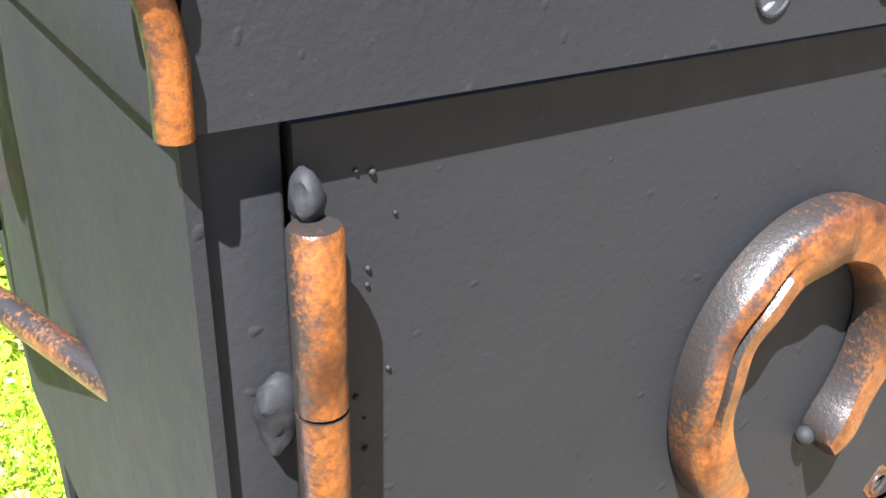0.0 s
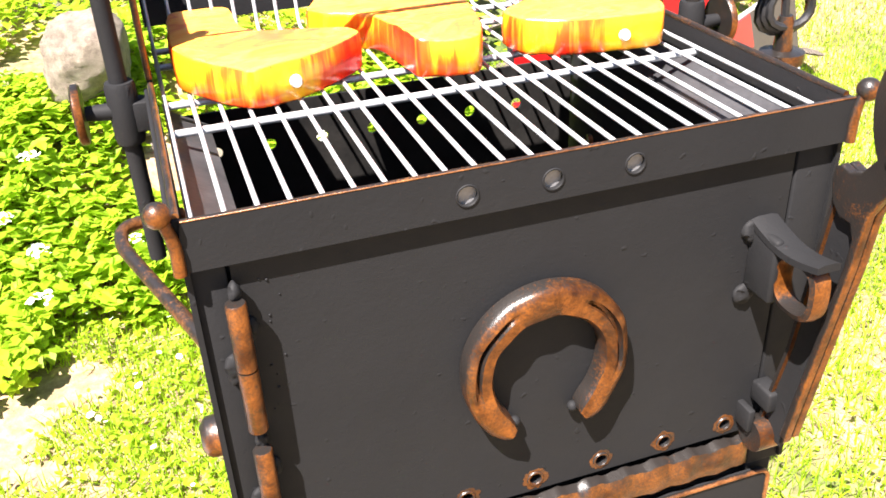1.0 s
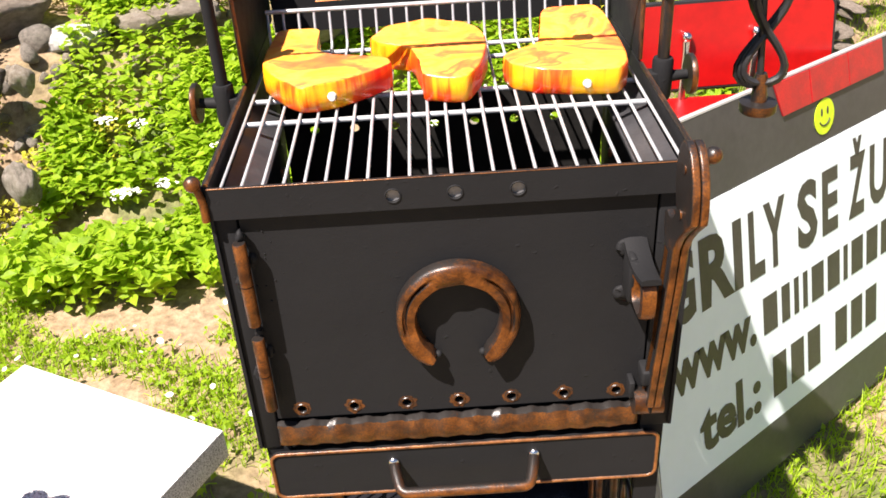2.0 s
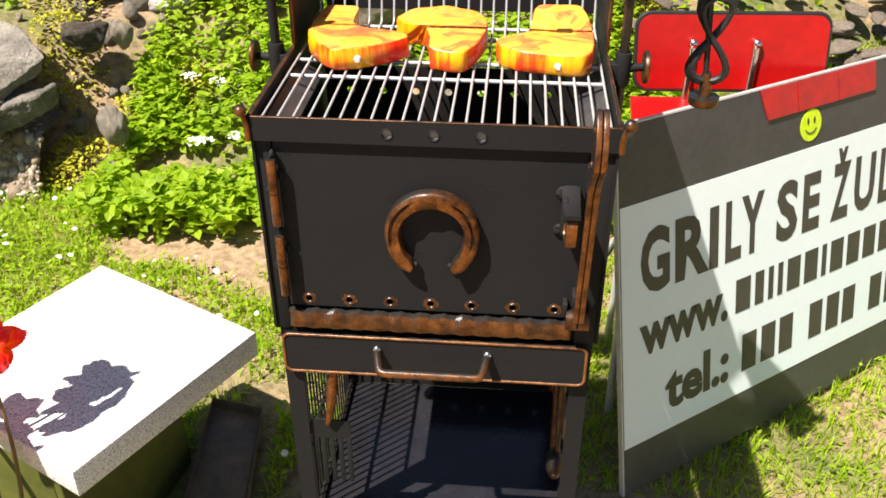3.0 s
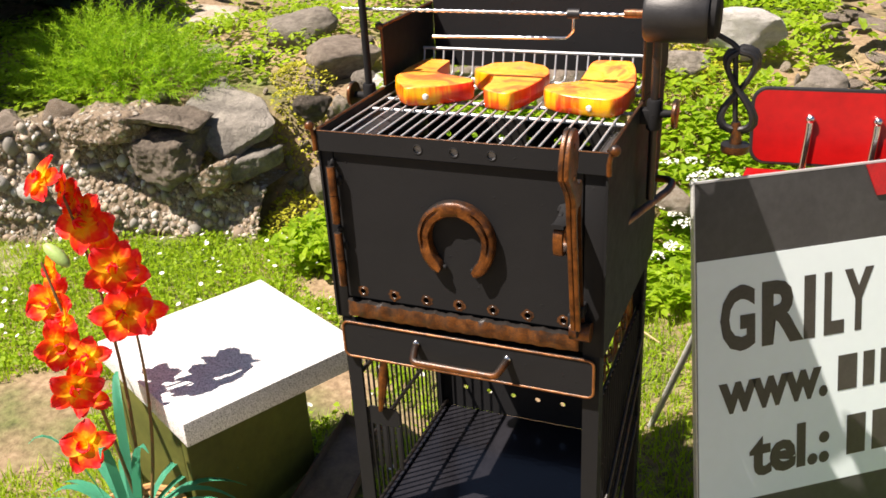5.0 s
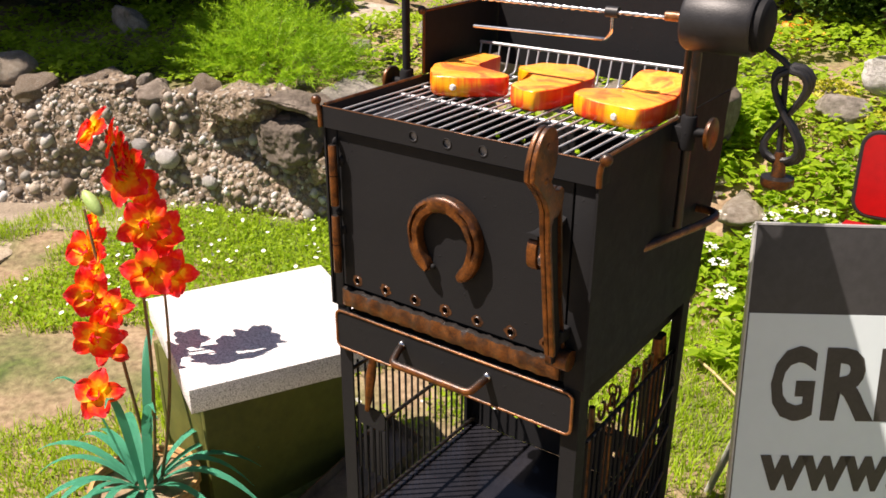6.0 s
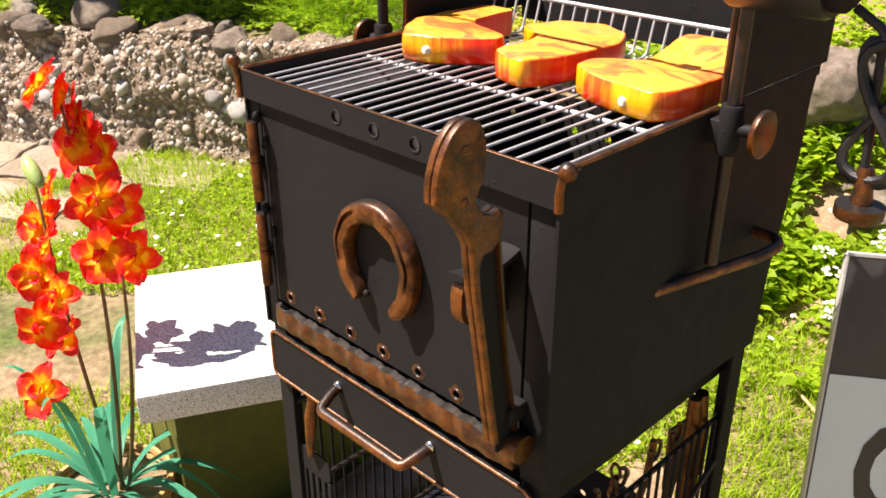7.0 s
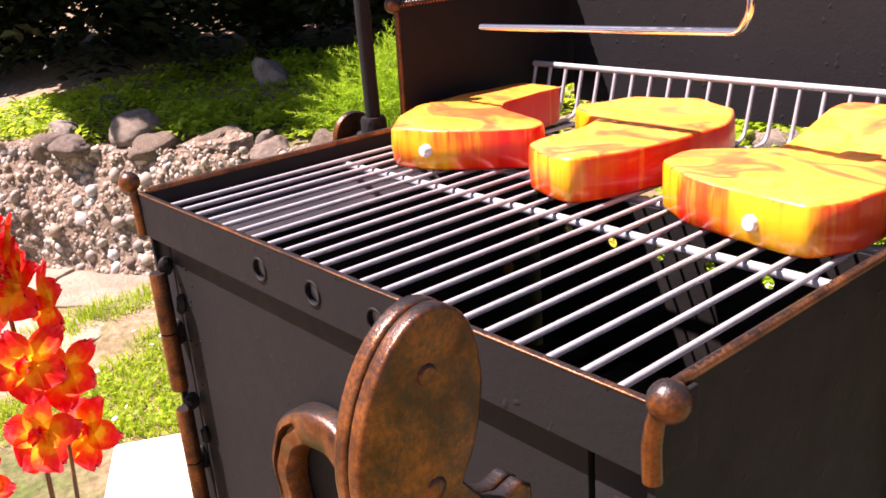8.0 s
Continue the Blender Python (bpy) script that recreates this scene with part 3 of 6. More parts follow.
def build_latch(g):
    """A catch for the lever: a side plate off the door, a bent tongue over it and a flat-bar hoop below the tongue."""
    bm = bmesh.new()
    box(bm, (0.1375, -0.0250, 0.7860), (0.1440, 0.0010, 0.8300), 0.0022)
    rows = []
    for i in range(15):
        t = i / 14
        y = 0.001 - 0.060 * t
        z = 0.8340 - 0.0060 * math.sin(t * math.pi) - 0.0030 * t
        half = 0.0095 - 0.0018 * t * t
        rows.append([bm.verts.new((0.1465 + sx * half, y, z + dz)) for sx, dz in ((-1, 0.0), (-0.5, 0.0012), (0.5, 0.0012), (1, 0.0), (1, -0.0042), (-1, -0.0042))])
    for p, q in zip(rows, rows[1:]):
        for k in range(6):
            bm.faces.new((p[k], p[(k + 1) % 6], q[(k + 1) % 6], q[k]))
    bm.faces.new(rows[0])
    bm.faces.new(rows[-1][::-1])
    bmesh.ops.recalc_face_normals(bm, faces=bm.faces)
    latch = part("latch", bm, BLACK, g, "welded latch bracket with a bent tongue")
    bm = bmesh.new()
    loop = []
    for i in range(32):
        t = i * math.pi / 16
        c, s = math.cos(t), math.sin(t)
        k = (abs(c) ** 3 + abs(s) ** 3) ** (-1 / 3)
        loop.append((c * k, s * k))
    rings = []
    for u, v in loop:
        yy, zz = -0.0395 - 0.0160 * u, 0.8070 + 0.0170 * v
        ring = []
        for dx, dr in ((-0.0065, -0.0012), (-0.0055, 0.0022), (0.0, 0.0030), (0.0055, 0.0022), (0.0065, -0.0012), (0.0, -0.0022)):
            ring.append(bm.verts.new((0.1465 + dx, yy - dr * u, zz + dr * v)))
        rings.append(ring)
    for p, q in zip(rings, rings[1:] + rings[:1]):
        for k in range(6):
            bm.faces.new((p[k], p[(k + 1) % 6], q[(k + 1) % 6], q[k]))
    bmesh.ops.recalc_face_normals(bm, faces=bm.faces)
    part("hoop", bm, COPPER, latch, "copper-rubbed flat-bar hoop", 60)
    for z in (0.781, 0.826):
        bm = bmesh.new()
        bmesh.ops.create_icosphere(bm, subdivisions=3, radius=0.0062, matrix=Matrix.Translation((0.1385, -0.0008, z)) @ Matrix.Diagonal((1.3, 0.6, 1.2, 1)))
        for v in bm.verts:
            v.co += Vector((1, 1, 1)) * 0.0015 * noise.noise(v.co * 260)
        part("weld", bm, BLACK, latch)


def build_lever(g):
    """A forged hand lever: two oval cheeks above a ribbed shaft, leaning towards the viewer."""
    cheek = []
    c, a = Vector((-0.0765, 0.9175)), radians(-16)
    for i in range(26):
        t = radians(-30 + 245 * i / 25)
        p = Vector((0.0215 * math.cos(t), 0.0360 * math.sin(t)))
        cheek.append((c.x + p.x * math.cos(a) - p.y * math.sin(a), c.y + p.x * math.sin(a) + p.y * math.cos(a)))
    neck_front = [(-0.0835, 0.8875), (-0.0725, 0.8745), (-0.0660, 0.862), (-0.0620, 0.826), (-0.0475, 0.738), (-0.0385, 0.682), (-0.0325, 0.682),
                  (-0.0420, 0.738), (-0.0565, 0.826), (-0.0580, 0.845), (-0.0545, 0.853), (-0.0455, 0.853)]
    neck_back = [(-0.0385, 0.860), (-0.0355, 0.872), (-0.036, 0.880), (-0.0405, 0.8835), (-0.0475, 0.8815), (-0.055, 0.884)]
    lever = None
    for x0, depth in ((0.1580, 0.0058), (0.1644, 0.0058)):
        bm = bmesh.new()
        out = [(y, z) for y, z in cheek]
        poly = neck_back + out + neck_front
        plate(bm, poly, [], depth, lambda u, v, w, x0=x0: (x0 + w, u, v))
        es = [e for e in bm.edges if len(e.link_faces) == 2 and e.calc_face_angle(0) > 0.9]
        bmesh.ops.bevel(bm, geom=es, offset=0.0016, segments=3, affect="EDGES", profile=0.6)
        if lever is None:
            lever = part("lever", bm, COPPER, g, "forged lever with an oval copper-rubbed head", 40)
        else:
            part("cheek", bm, COPPER, lever, "", 40)
    # shaft: web and two ribs
    bm = bmesh.new()
    plate(bm, [(-0.0625, 0.868), (-0.0395, 0.868), (-0.0245, 0.748), (-0.008, 0.670), (-0.0300, 0.668), (-0.046, 0.760)], [], 0.002, lambda u, v, w: (0.1631 + w, u, v))
    part("shaft", bm, BLACK, lever)
    for pts in ([(-0.0385, 0.866), (-0.033, 0.820), (-0.0245, 0.748), (-0.009, 0.674)],):
        bm = bmesh.new()
        for a, b in zip(pts, pts[1:]):
            va, vb = Vector((0.1645, *a)), Vector((0.1645, *b))
            d = (vb - va).normalized()
            nrm = Vector((1, 0, 0)).cross(d)
            q = [bm.verts.new(p + Vector((sx * 0.0045, 0, 0)) + nrm * sn * 0.0013) for p in (va, vb) for sx in (-1, 1) for sn in (-1, 1)]
            for f in ((0, 1, 3, 2), (4, 6, 7, 5), (0, 2, 6, 4), (1, 5, 7, 3), (0, 4, 5, 1), (2, 3, 7, 6)):
                bm.faces.new([q[k] for k in f])
        bmesh.ops.recalc_face_normals(bm, faces=bm.faces)
        part("rib", bm, COPPER_DARK, lever)
    bm = bmesh.new()
    tube(bm, [(0.152, -0.012, 0.668), (0.178, -0.012, 0.668)], 0.0125, 16)
    part("pivot", bm, COPPER, lever, "copper-rubbed pivot boss")
    bm = bmesh.new()
    box(bm, (0.148, -0.014, 0.672), (0.153, 0.001, 0.690), 0.001)
    box(bm, (0.157, -0.020, 0.690), (0.170, 0.000, 0.706), 0.002)
    part("bracket", bm, BLACK, lever)
    for z, r in ((0.934, 0.0036), (0.898, 0.0040)):
        bm = bmesh.new()
        tube(bm, [(0.157, -0.074, z), (0.1700, -0.074, z), (0.1712, -0.074, z)], [r, r, r * 0.7], 12)
        part("rivet", bm, COPPER, lever)


def build_drawer(g):
    bm = bmesh.new()
    out = rounded(-0.184, 0.564, 0.1815, 0.6215, 0.009)
    plate(bm, out, [], 0.004, front(-0.0015))
    drawer = part("ash_drawer", bm, BLACK, g, "ash drawer with a copper-rubbed border")
    bm = bmesh.new()
    tube(bm, [(u, -0.0054, v) for u, v in rounded(-0.1835, 0.5645, 0.181, 0.621, 0.0088)], 0.0019, 8, True)
    part("drawer_edge", bm, COPPER_BRIGHT, drawer, "copper-rubbed border")
    bm = bmesh.new()
    box(bm, (-0.172, 0.004, 0.572), (0.170, REAR_Y, 0.6175), 0.002)
    part("drawer_box", bm, INNER, drawer)
    bm = bmesh.new()
    pts = round_corner([(-0.0690, -0.005, 0.6020), (-0.0675, -0.016, 0.6005), (-0.0620, -0.036, 0.5930), (0.0570, -0.036, 0.5930), (0.0625, -0.016, 0.6005), (0.0640, -0.005, 0.6020)], 0.0075, 6)
    tube(bm, pts, 0.0052, 14)
    part("handle", bm, COPPER, drawer, "bent rod handle rubbed with copper")
    for x in (-0.069, 0.064):
        bm = bmesh.new()
        ball(bm, (x, -0.0062, 0.6035), 0.0056, 12, 8, (1, 0.8, 1.1))
        part("weld", bm, CHROME, drawer)


def build_sides(g):
    prof = [(-0.003, 0.628), (0.343, 0.616), (0.352, 0.700), (0.366, 0.764), (0.376, 0.820), (0.377, 0.875), (0.384, RIM_Z), (-0.003, RIM_Z)]
    for sx in (-1, 1):
        bm = bmesh.new()
        plate(bm, prof, [], 0.003, lambda u, v, w, sx=sx: (sx * (SIDE_X + w), u, v))
        side = part("side_wall", bm, BLACK, g)
        bm = bmesh.new()
        tube(bm, [(sx * (SIDE_X + 0.0015), y, RIM_Z + 0.0008) for y in (0.0, 0.1, 0.2)], 0.0021, 8)
        part("side_edge", bm, COPPER_BRIGHT, side, "copper-rubbed upper edge")
        bm = bmesh.new()
        box(bm, (min(sx * 0.1927, sx * 0.1955), -0.0060, 0.877), (max(sx * 0.1927, sx * 0.1955), 0.200 if sx < 0 else 0.016, 0.9035), 0.0008)
        part("side_rim", bm, BLACK, side)
        # carrying handle
        y0, far = (0.105, 0.238) if sx < 0 else (0.135, 0.227)
        bm = bmesh.new()
        tube(bm, round_corner([(sx * 0.187, y0, 0.756), (sx * far, 0.262, 0.762), (sx * (far - 0.002), 0.296, 0.762), (sx * 0.187, 0.306, 0.758)], 0.018, 6), 0.0056, 10)
        part("carrying_handle", bm, COPPER_BRIGHT, g, "bent round bar handle")
        # sliding post with collar and thumb screw
        px, py = sx * 0.2095, 0.191
        bm = bmesh.new()
        tube(bm, [(px, py, 0.784 if sx < 0 else 0.772), (px, py, 1.06)], 0.0058, 10)
        post = part("spit_post", bm, BLACK if sx < 0 else COPPER_DUST, g, "round upright for the spit")
        bm = bmesh.new()
        tube(bm, [(px, py, 0.872), (px, py, 0.876), (px, py, 0.910), (px, py, 0.913)], [0.0088, 0.0100, 0.0100, 0.0090], 12)
        box(bm, (min(px - sx * 0.018, px), py - 0.008, 0.880), (max(px - sx * 0.018, px), py + 0.008, 0.900), 0.001)
        part("collar", bm, BLACK, post)
        bm = bmesh.new()
        tube(bm, [(px + sx * 0.006, py, 0.894), (px + sx * 0.024, py, 0.895)], [0.0060, 0.0048], 10)
        part("screw", bm, BLACK, post)
        bm = bmesh.new()
        kx = px + sx * 0.0245
        tube(bm, [(kx, py, 0.895), (kx + sx * 0.0012, py, 0.895), (kx + sx * 0.0046, py, 0.895), (kx + sx * 0.0058, py, 0.895)], [0.0185, 0.0195, 0.0195, 0.0180], 28)
        part("thumb_wheel", bm, COPPER, post, "round copper-rubbed thumb wheel")
    # round button low on the sunny side
    bm = bmesh.new()
    tube(bm, [(-0.190, 0.172, 0.630), (-0.203, 0.172, 0.630), (-0.2085, 0.172, 0.630)], [0.017, 0.0165, 0.010], 20)
    part("button", bm, COPPER, g, "domed copper-rubbed button")

    # inside: sloped steel strips under both ends of the grate
    for sx in (-1, 1):
        bm = bmesh.new()
        v = [bm.verts.new(p) for p in ((sx * 0.186, 0.006, 0.884), (sx * 0.158, 0.006, 0.868), (sx * 0.158, 0.210, 0.868), (sx * 0.186, 0.210, 0.884), (sx * 0.186, 0.006, 0.881), (sx * 0.158, 0.006, 0.865), (sx * 0.158, 0.210, 0.865), (sx * 0.186, 0.210, 0.881))]
        for f in ((0, 1, 2, 3), (7, 6, 5, 4), (0, 4, 5, 1), (1, 5, 6, 2), (2, 6, 7, 3), (3, 7, 4, 0)):
            bm.faces.new([v[k] for k in f])
        bmesh.ops.recalc_face_normals(bm, faces=bm.faces)
        part("ledge", bm, INNER_GREY, g)
    bm = bmesh.new()
    for i in range(13):
        x = -0.15 + 0.025 * i
        box(bm, (x - 0.009, 0.02, 0.688), (x + 0.009, 0.335, 0.691), 0.0006)
    for y in (0.06, 0.18):
        box(bm, (-0.18, y - 0.004, 0.682), (0.18, y + 0.004, 0.688))
    part("fire_grate", bm, INNER, g)


def build_hood(g):
    side = [(0.206, RIM_Z + 0.002), (0.3995, RIM_Z + 0.002), (0.400, 0.994), (0.208, 0.992)]
    for sx in (-1, 1):
        bm = bmesh.new()
        plate(bm, side, [], 0.003, lambda u, v, w, sx=sx: (sx * (SIDE_X + w), u, v))
        hs = part("hood_side", bm, BLACK, g)
        bm = bmesh.new()
        tube(bm, [(sx * (SIDE_X + 0.0015), y, z) for y, z in ((0.206, RIM_Z + 0.003), (0.208, 0.992))], 0.0022, 8)
        part("hood_edge", bm, COPPER_DARK, hs, "copper-dusted hem")
        bm = bmesh.new()
        tube(bm, [(sx * (SIDE_X + 0.0015), 0.208 + 0.0016 * k, 0.9935) for k in range(120)], [0.0017 if k % 2 else 0.0027 for k in range(120)], 8)
        part("rope_hem", bm, COPPER_DARK, hs, "finely ribbed hem")
        bm = bmesh.new()
        ball(bm, (sx * (SIDE_X + 0.003), 0.206, 0.994), 0.0062)
        part("corner_ball", bm, COPPER_DARK, hs)
    bm = bmesh.new()
    box(bm, (-0.1875, BACK_Y - 0.002, 0.892), (0.1875, BACK_Y + 0.001, 1.120))
    part("hood_back", bm, BLACK, g)


def build_frame(g):
    # angle-iron legs
    for sx in (-1, 1):
        for y0, sy in ((0.002, 1), (0.340, -1)):
            bm = bmesh.new()
            x = sx * 0.187
            top = 0.6245 if sy > 0 else 0.614
            xa, xb = sorted((x, x - sx * 0.022))
            ya, yb = sorted((y0, y0 + sy * 0.003))
            box(bm, (xa, ya, 0.0), (xb, yb, top))
            xa, xb = sorted((x, x - sx * 0.003))
            ya, yb = sorted((y0 + sy * 0.003, y0 + sy * 0.024))
            box(bm, (xa, ya, 0.0), (xb, yb, top))
            part("leg", bm, BLACK, g)
    # lower shelf with an upstand pierced at the back
    bm = bmesh.new()
    box(bm, (-0.180, 0.010, 0.2475), (0.180, 0.334, 0.2505))
    shelf = part("shelf", bm, TRAY, g, "glossy black sheet shelf")
    bm = bmesh.new()
    plate(bm, [(-0.165, 0.2515), (0.165, 0.2515), (0.165, 0.345), (-0.165, 0.345)], [(-0.137 + 0.0466 * i, 0.297, 0.0052) for i in range(7)], 0.003, front(0.336))
    part("upstand", bm, BLACK, shelf)
    # side grids of upright rods
    for sx in (-1, 1):
        x = sx * 0.176
        for z in (0.262, 0.395, 0.520):
            bm = bmesh.new()
            tube(bm, [(x, 0.012, z), (x, 0.332, z)], 0.0032, 8)
            part("rail", bm, COPPER_DARK, g)
        for i in range(19):
            y = 0.030 + 0.0158 * i
            bm = bmesh.new()
            tube(bm, [(x + sx * 0.004, y, 0.252), (x + sx * 0.004, y, 0.525)], 0.0019, 6)
            part("rod", bm, BLACK, g)
    # slanting bars outside the shaded grid
    for (ya, za), (yb, zb) in (((0.02, 0.30), (0.315, 0.47)), ((0.04, 0.235), (0.315, 0.40)), ((0.05, 0.17), (0.315, 0.315))):
        bm = bmesh.new()
        tube(bm, [(0.186, ya, za), (0.186, yb, zb)], 0.0032, 8)
        part("brace", bm, COPPER_DARK, g)


build_grill()


# ---- cooking grate with its bent-up back ----
def build_grate():
    g = thing("cooking_grate", (0, 0.18, 0.888), "zinc-plated wire cooking grate with a bent-up back rail on the grill", "grate")
    n = 23
    for i in range(n):
        x = -0.184 + 0.368 * i / (n - 1)
        bm = bmesh.new()
        tube(bm, round_corner([(x, -0.003, 0.8935), (x, 0.335, 0.8935), (x, 0.345, 0.930)], 0.008, 4), 0.0015, 8)
        part("wire", bm, WIRE, g)
    for y, z, r in ((0.145, 0.8895, 0.0027), (0.197, 0.8895, 0.0027), (0.285, 0.8895, 0.0027), (0.326, 0.8895, 0.0027), (0.345, 0.9315, 0.0024)):
        bm = bmesh.new()
        tube(bm, [(-0.186, y, z), (0.186, y, z)], r, 8)
        part("cross_bar", bm, WIRE, g)


build_grate()


# ---- painted wax steaks ----
def smooth_loop(pts, n=4):
    """A rounder closed line through the corners of pts."""
    pts = [Vector(p) for p in pts]
    for k in (0.13, 0.22, 0.25):
        out = []
        for i, p in enumerate(pts):
            q = pts[(i + 1) % len(pts)]
            out += [p * (1 - k) + q * k, p * k + q * (1 - k)]
        pts = out
    return pts


def build_steak(outline, z0, z1, pins, seed, lift=0.0):
    c = sum((Vector(p) for p in outline), Vector((0, 0))) / len(outline)
    s = thing("steak", (c.x, c.y, z0), "orange-yellow painted wax steak with red streaks on the grate", "display food", "steaks on the grate")
    loop = smooth_loop(outline)
    bm = bmesh.new()
    rows = []
    for k, (ins, z) in enumerate(((0.0022, z0), (0.0, z0 + 0.0022), (-0.0006, (z0 + z1) / 2), (0.0, z1 - 0.0022), (0.0009, z1 - 0.0006), (0.0028, z1))):
        row = []
        for p in loop:
            d = (p - c)
            q = p - d.normalized() * ins
            w = 0.0010 * noise.noise((q.x * 70, q.y * 70, seed + k * 0.4))
            row.append(bm.verts.new((q.x + w, q.y + w, z + lift * smoothstep(0.235, 0.300, q.y) * (0.35 if k < 2 else 1.0) + (0.0016 * noise.noise((q.x * 30, q.y * 30, seed)) if k > 3 else 0))))
        rows.append(row)
    m = len(loop)
    for a, b in zip(rows, rows[1:]):
        for j in range(m):
            bm.faces.new((a[j], a[(j + 1) % m], b[(j + 1) % m], b[j]))
    top = bm.faces.new(rows[-1])
    bot = bm.faces.new(rows[0][::-1])
    bmesh.ops.triangulate(bm, faces=[top, bot])
    ob = part("body", bm, STEAK, s, "", 50)
    for x, y, z in pins:
        bm = bmesh.new()
        tube(bm, [(x, y + 0.006, z), (x, y, z), (x, y - 0.0022, z)], [0.0042, 0.0042, 0.0030], 12)
        part("pin", bm, PIN, s, "white plastic pin head")


build_steak([(-0.173, 0.205), (-0.154, 0.172), (-0.131, 0.147), (-0.100, 0.155), (-0.076, 0.171), (-0.047, 0.198), (-0.052, 0.214), (-0.108, 0.230), (-0.124, 0.246), (-0.125, 0.315), (-0.170, 0.315), (-0.174, 0.240)], 0.8955, 0.9225, [(-0.103, 0.152, 0.909)], 1.3)
build_steak([(-0.073, 0.272), (-0.062, 0.252), (-0.030, 0.240), (-0.021, 0.190), (-0.020, 0.160), (0.022, 0.150), (0.036, 0.185), (0.046, 0.232), (0.045, 0.272), (0.027, 0.308), (-0.012, 0.326), (-0.056, 0.308)], 0.8955, 0.9220, [], 5.1)
build_steak([(0.057, 0.205), (0.062, 0.178), (0.090, 0.160), (0.127, 0.154), (0.160, 0.150), (0.173, 0.172), (0.176, 0.232), (0.172, 0.262), (0.160, 0.288), (0.104, 0.286), (0.096, 0.232)], 0.8955, 0.9215, [(0.131, 0.152, 0.907)], 9.7, 0.020)


# ---- spit with motor and cable ----
def build_spit():
    s = thing("spit", (0, 0.198, 1.02), "polished steel spit rod with a bent fork over the grate", "spit")
    bm = bmesh.new()
    tube(bm, [(-0.245 + 0.0030 * k, 0.198, 1.020) for k in range(147)], [0.0019 if (k // 2) % 2 else 0.0028 for k in range(147)], 8)
    part("rod", bm, CHROME, s)
    bm = bmesh.new()
    tube(bm, round_corner([(0.098, 0.198, 1.020), (0.096, 0.204, 0.996), (0.084, 0.214, 0.984), (-0.115, 0.220, 0.979)], 0.006), 0.0022, 8)
    part("fork_tine", bm, CHROME, s)
    bm = bmesh.new()
    tube(bm, [(0.090, 0.198, 1.020), (0.106, 0.198, 1.020)], 0.0065, 12)
    part("fork_hub", bm, RUBBER, s)
    bm = bmesh.new()
    tube(bm, [(0.165, 0.198, 1.022), (0.190, 0.198, 1.022)], 0.0058, 12)
    part("socket", bm, COPPER_BRIGHT, s)
    m = thing("spit_motor", (0.24, 0.198, 1.02), "black round spit motor fixed on the grill's post", "motor")
    bm = bmesh.new()
    tube(bm, [(0.193, 0.198, 1.022), (0.197, 0.198, 1.022), (0.268, 0.198, 1.022), (0.272, 0.198, 1.022)], [0.033, 0.0355, 0.0355, 0.033], 28)
    part("housing", bm, RUBBER, m)
    bm = bmesh.new()
    tube(bm, [(0.272, 0.198, 1.022), (0.280, 0.198, 1.022), (0.284, 0.198, 1.022)], [0.029, 0.029, 0.024], 24)
    part("cap", bm, BLACK, m)
    # cable gathered into a figure of eight, with its plug
    c = thing("power_cable", (0.314, 0.209, 0.86), "black cable gathered in a figure of eight with a dusty plug", "cable")
    bm = bmesh.new()
    pts = [Vector((0.280, 0.215, 0.995)), Vector((0.300, 0.212, 0.985))]
    for k in range(3):
        for i in range(28):
            a = 2 * math.pi * i / 28
            pts.append(Vector((0.313 + (0.0165 + 0.002 * k) * math.sin(2 * a) * (1.0 if math.cos(a) > 0 else 1.15), 0.209 + 0.004 * (k - 1) + 0.003 * math.sin(a), 0.925 + (0.050 + 0.003 * k) * math.cos(a))))
    pts.append(Vector((0.312, 0.208, 0.877)))
    tube(bm, pts, 0.0036, 7)
    part("cord", bm, RUBBER, c)
    bm = bmesh.new()
    tube(bm, [(0.3125, 0.2085, 0.884), (0.313, 0.2085, 0.877), (0.3135, 0.209, 0.868), (0.314, 0.209, 0.858), (0.314, 0.209, 0.855)], [0.0055, 0.0075, 0.0070, 0.0080, 0.0080], 12)
    tube(bm, [(0.314, 0.209, 0.855), (0.314, 0.209, 0.8535), (0.314, 0.209, 0.845), (0.314, 0.209, 0.843)], [0.010, 0.0185, 0.0185, 0.017], 20)
    part("plug", bm, COPPER_DARK, c, "brown dusty power plug")
    return c


build_spit()


